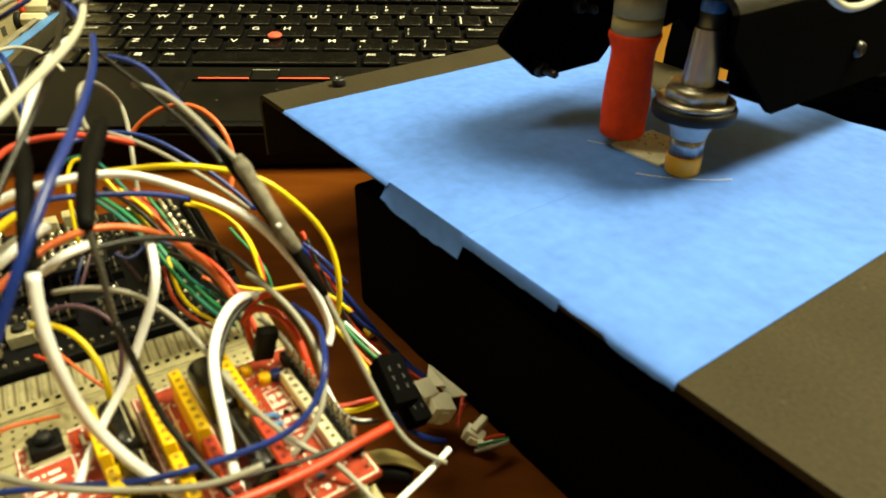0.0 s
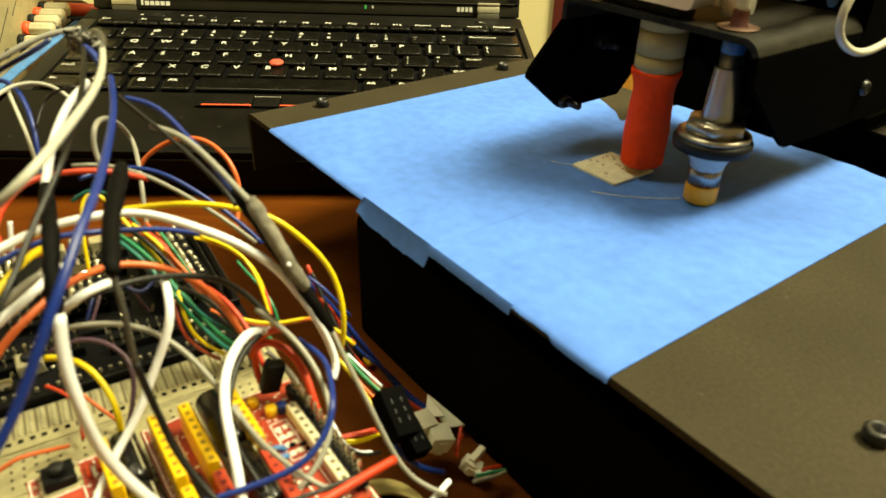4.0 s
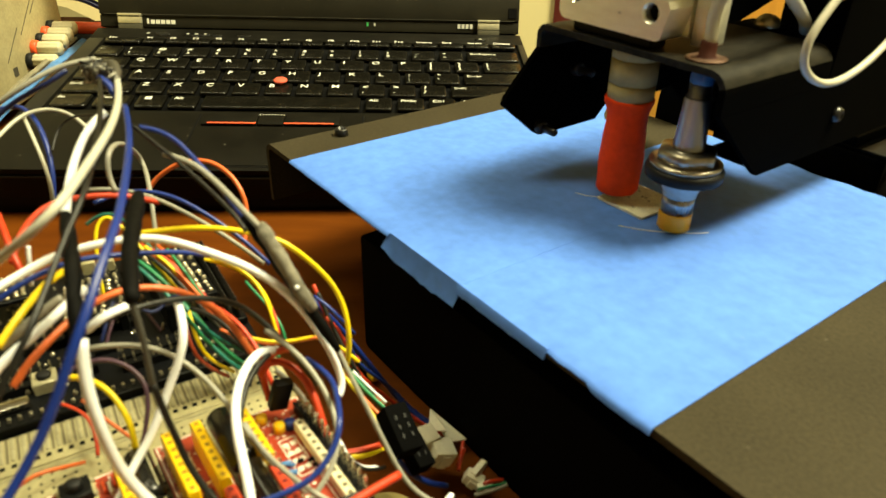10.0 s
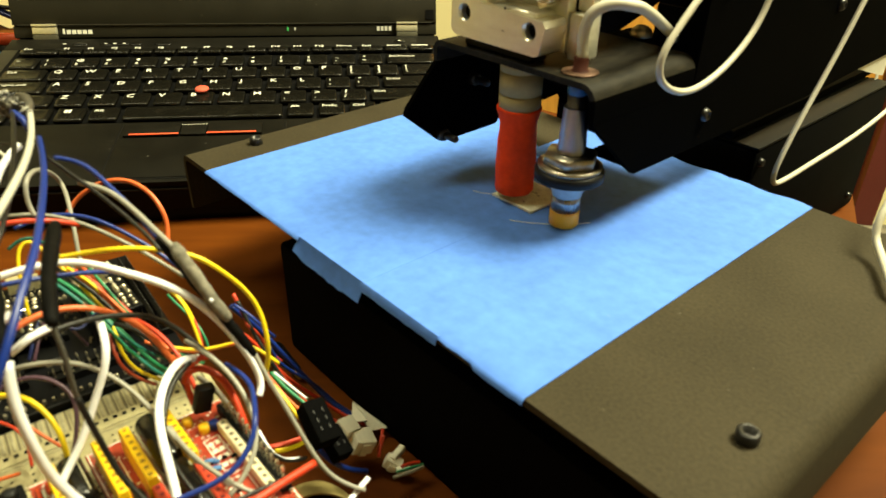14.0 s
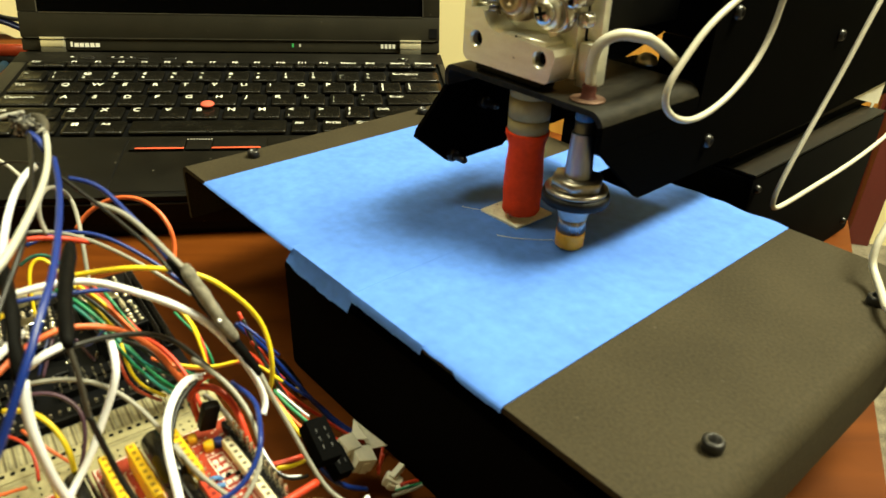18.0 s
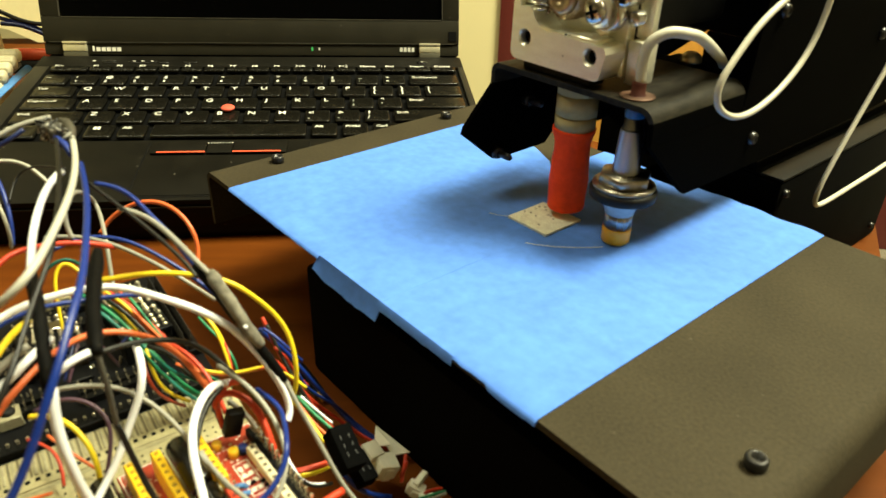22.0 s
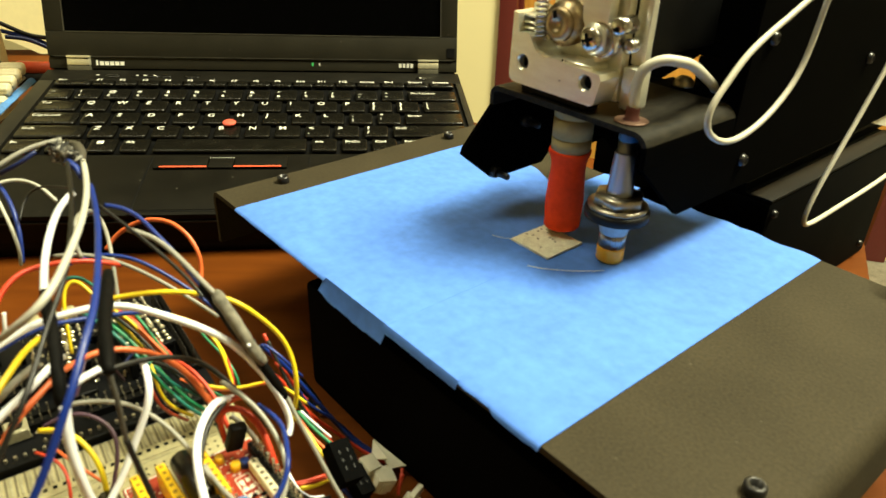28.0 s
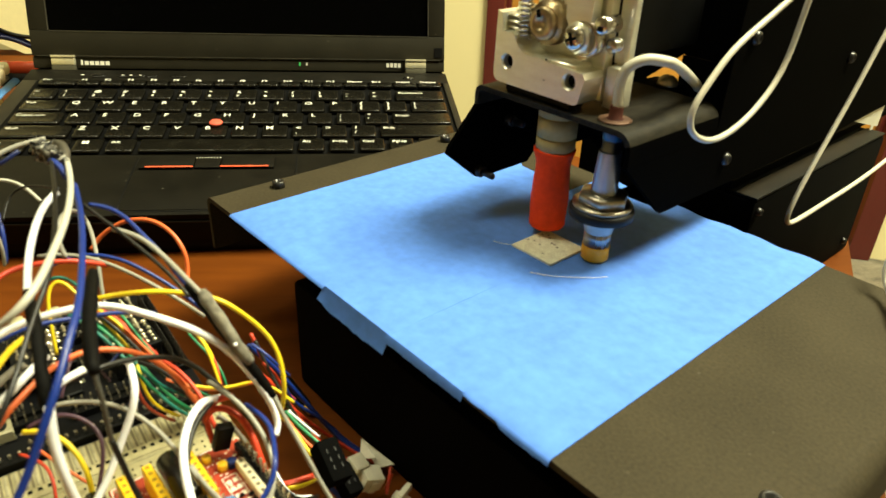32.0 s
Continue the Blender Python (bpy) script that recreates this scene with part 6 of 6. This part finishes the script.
jumper_wire("yellow", 0.50, (86, -288, 64), (85, -284, 74), (84, -279, 81), (87, -277, 83), (90, -278, 81), (95, -281, 76), (101, -285, 71), (106, -288, 65))
jumper_wire("white", 1.08, (111, -349, 96), (111, -352, 88), (112, -353, 80), (112, -352, 70), (114, -351, 62), (118, -352, 56), (124, -353, 50), (131, -356, 46))
jumper_wire("white", 0.92, (116, -317, 82), (119, -324, 80), (118, -326, 74), (114, -329, 66), (111, -333, 58), (107, -336, 53), (105, -342, 49), (104, -348, 46), (103, -353, 44))
# next two are one wire; its lamp-lit upper stretch is painted paler slate
jumper_wire("slate", 0.56, (120, -346, 104), (120, -347, 101), (121, -348, 97), (121, -349, 90), (121, -349, 86))
jumper_wire("black", 0.70, (121, -349, 86), (122, -349, 78), (123, -349, 72), (125, -351, 66), (130, -354, 60), (136, -358, 55), (142, -363, 52))
jumper_wire("blue", 0.66, (142, -313, 62), (146, -318, 63), (149, -322, 63), (150, -325, 62), (152, -337, 67), (152, -340, 64), (150, -344, 61), (146, -348, 58), (137, -350, 56), (128, -353, 55), (118, -354, 53), (102, -351, 50), (89, -350, 47))
jumper_wire("grey", 0.66, (91, -351, 54), (99, -353, 53), (109, -355, 53), (118, -356, 54), (127, -358, 56), (134, -358, 57), (138, -357, 58), (142, -355, 58))
jumper_wire("grey", 0.59, (130, -330, 58), (134, -335, 55), (142, -344, 56), (149, -347, 52), (153, -347, 50), (158, -350, 46), (162, -354, 44))
jumper_wire("red", 1.02, (164, -337, 48), (158, -343, 50), (154, -347, 51), (150, -351, 52), (143, -357, 54), (136, -361, 55))
jumper_wire("black", 0.49, (134, -358, 56), (140, -354, 55), (145, -351, 53), (150, -348, 52), (154, -345, 51), (159, -342, 50))
jumper_wire("white", 0.78, (177, -325, 27), (174, -329, 27), (170, -334, 27), (166, -338, 27), (163, -342, 27))
jumper_wire("white", 0.51, (148, -316, 40), (151, -321, 37), (154, -322, 34), (158, -318, 30))
jumper_wire("black", 0.51, (148, -318, 40), (152, -323, 37), (156, -322, 33), (160, -318, 30))
jumper_wire("red", 0.43, (150, -311, 28), (155, -309, 27), (159, -307, 26))
jumper_wire("yellow", 0.43, (151, -312, 28), (155, -311, 27), (159, -308, 26))
jumper_wire("blue", 0.56, (149, -285, 46), (151, -284, 38), (154, -280, 30), (162, -272, 16), (166, -272, 8), (174, -276, 4), (179, -280, 4))
jumper_wire("red", 0.52, (143, -282, 52), (147, -283, 48), (149, -284, 42), (152, -282, 36))
jumper_wire("blue", 0.51, (140, -280, 58), (144, -282, 56), (148, -284, 52), (151, -282, 46))
jumper_wire("green", 0.54, (149, -278, 30), (152, -281, 28), (156, -284, 24), (159, -286, 22))
jumper_wire("navy", 0.43, (98, -296, 66), (102, -297, 64), (104, -292, 66), (107, -293, 68), (111, -293, 66))
jumper_wire("purple", 0.45, (97, -292, 64), (98, -290, 58), (97, -284, 50))
jumper_wire("navy", 0.43, (91, -305, 62), (92, -302, 66), (92, -296, 68))
jumper_wire("purple", 0.43, (91, -303, 60), (92, -299, 64), (92, -294, 66))
jumper_wire("red", 0.68, (183, -295, 12), (182, -296, 9), (181, -297, 7))
TRUNK = ((92, -280, 73), (98, -284, 72), (104, -287, 68), (109, -290, 63), (115, -293, 56), (121, -295, 49), (126, -293, 43))
for shade, dx, dy, dz in (("orange", 1.3, 1.5, 1.4), ("red", 2.7, 2.6, 1.6), ("green", -1.4, -1.6, 1.0), ("black", 0.2, 0.3, 2.4), ("teal", -2.6, -2.8, 0.6)):
    jumper_wire(shade, 0.56, *[(x + dx, y + dy * (0.6 + k / 10), z + dz) for k, (x, y, z) in enumerate(TRUNK)])
BRANCH = ((112, -296, 66), (118, -298, 65), (124, -302, 62), (129, -307, 57), (132, -312, 51))
for shade, dx, dy, dz in (("red", 0.4, 1.6, 0.8), ("black", -0.6, -1.4, 0.6)):
    jumper_wire(shade, 0.64, *[(x + dx, y + dy, z + dz) for x, y, z in BRANCH])
FEED = ((140, -276, 58), (143, -280, 52), (147, -285, 45), (152, -289, 37), (157, -292, 29), (164, -294, 21), (171, -294, 16))
for shade, d in (("red", 1.5), ("black", -1.5)):
    jumper_wire(shade, 0.62, *[(x - d * 0.5, y + d, z + d * 0.2) for x, y, z in FEED])
heat_shrink("black", 1.76, (112, -315, 107), (115, -328, 107), (117, -337, 106), (121, -349, 104))
heat_shrink("black", 1.60, (98, -318, 104), (102, -327, 104), (106, -335, 103), (108, -342, 101), (110, -347, 98), (110, -348, 95))
heat_shrink("black", 1.49, (130, -306, 97), (135, -309, 92), (139, -313, 86), (144, -313, 77), (150, -315, 66))
heat_shrink("grey", 1.83, (134, -308, 96), (136, -311, 94), (139, -312, 89), (142, -314, 82), (145, -314, 77))

knot = thing("wire_bundle", "dusty knot of twisted bare and taped wire ends", "wire bundle")
rng = random.Random(9)
for k in range(34):
    c = Vector((0.0880, -0.2655, 0.1175)) + Vector((0.0050, -0.0062, 0.0010)) * rng.uniform(-0.7, 1.0)
    way = Vector((0.5, -0.75, rng.uniform(-0.4, 0.5))) * 0.0042
    around = [c + way * f + Vector((math.cos(f * 5 + k), math.sin(f * 5 + k), math.sin(f * 4 + 2 * k))) * 0.0017 for f in (-1, -0.6, -0.2, 0.2, 0.6, 1)]
    part("strand", tube(around, 0.00042, 6, 3), WIRES[rng.choice(["slate", "slate", "black", "grey", "slate", "black"])], knot)
part("tape", tube([(0.0880, -0.2590, 0.1188), (0.0915, -0.2630, 0.1192), (0.0940, -0.2680, 0.1188), (0.0952, -0.2722, 0.1180)], [0.0006, 0.0012, 0.0013, 0.0009], 12, 6), WIRES["slate"], knot)


def motions():
    walk(bed, [(t, pose(s / 1000, 0, 0)) for t, s, a in TRAVEL])
    walk(arm, [(t, pose(0, a / 1000, 0)) for t, s, a in TRAVEL])
    walk(square, [(t, PRINTER @ pose(s / 1000, 0, 0)) for t, s, a in TRAVEL])


motions()
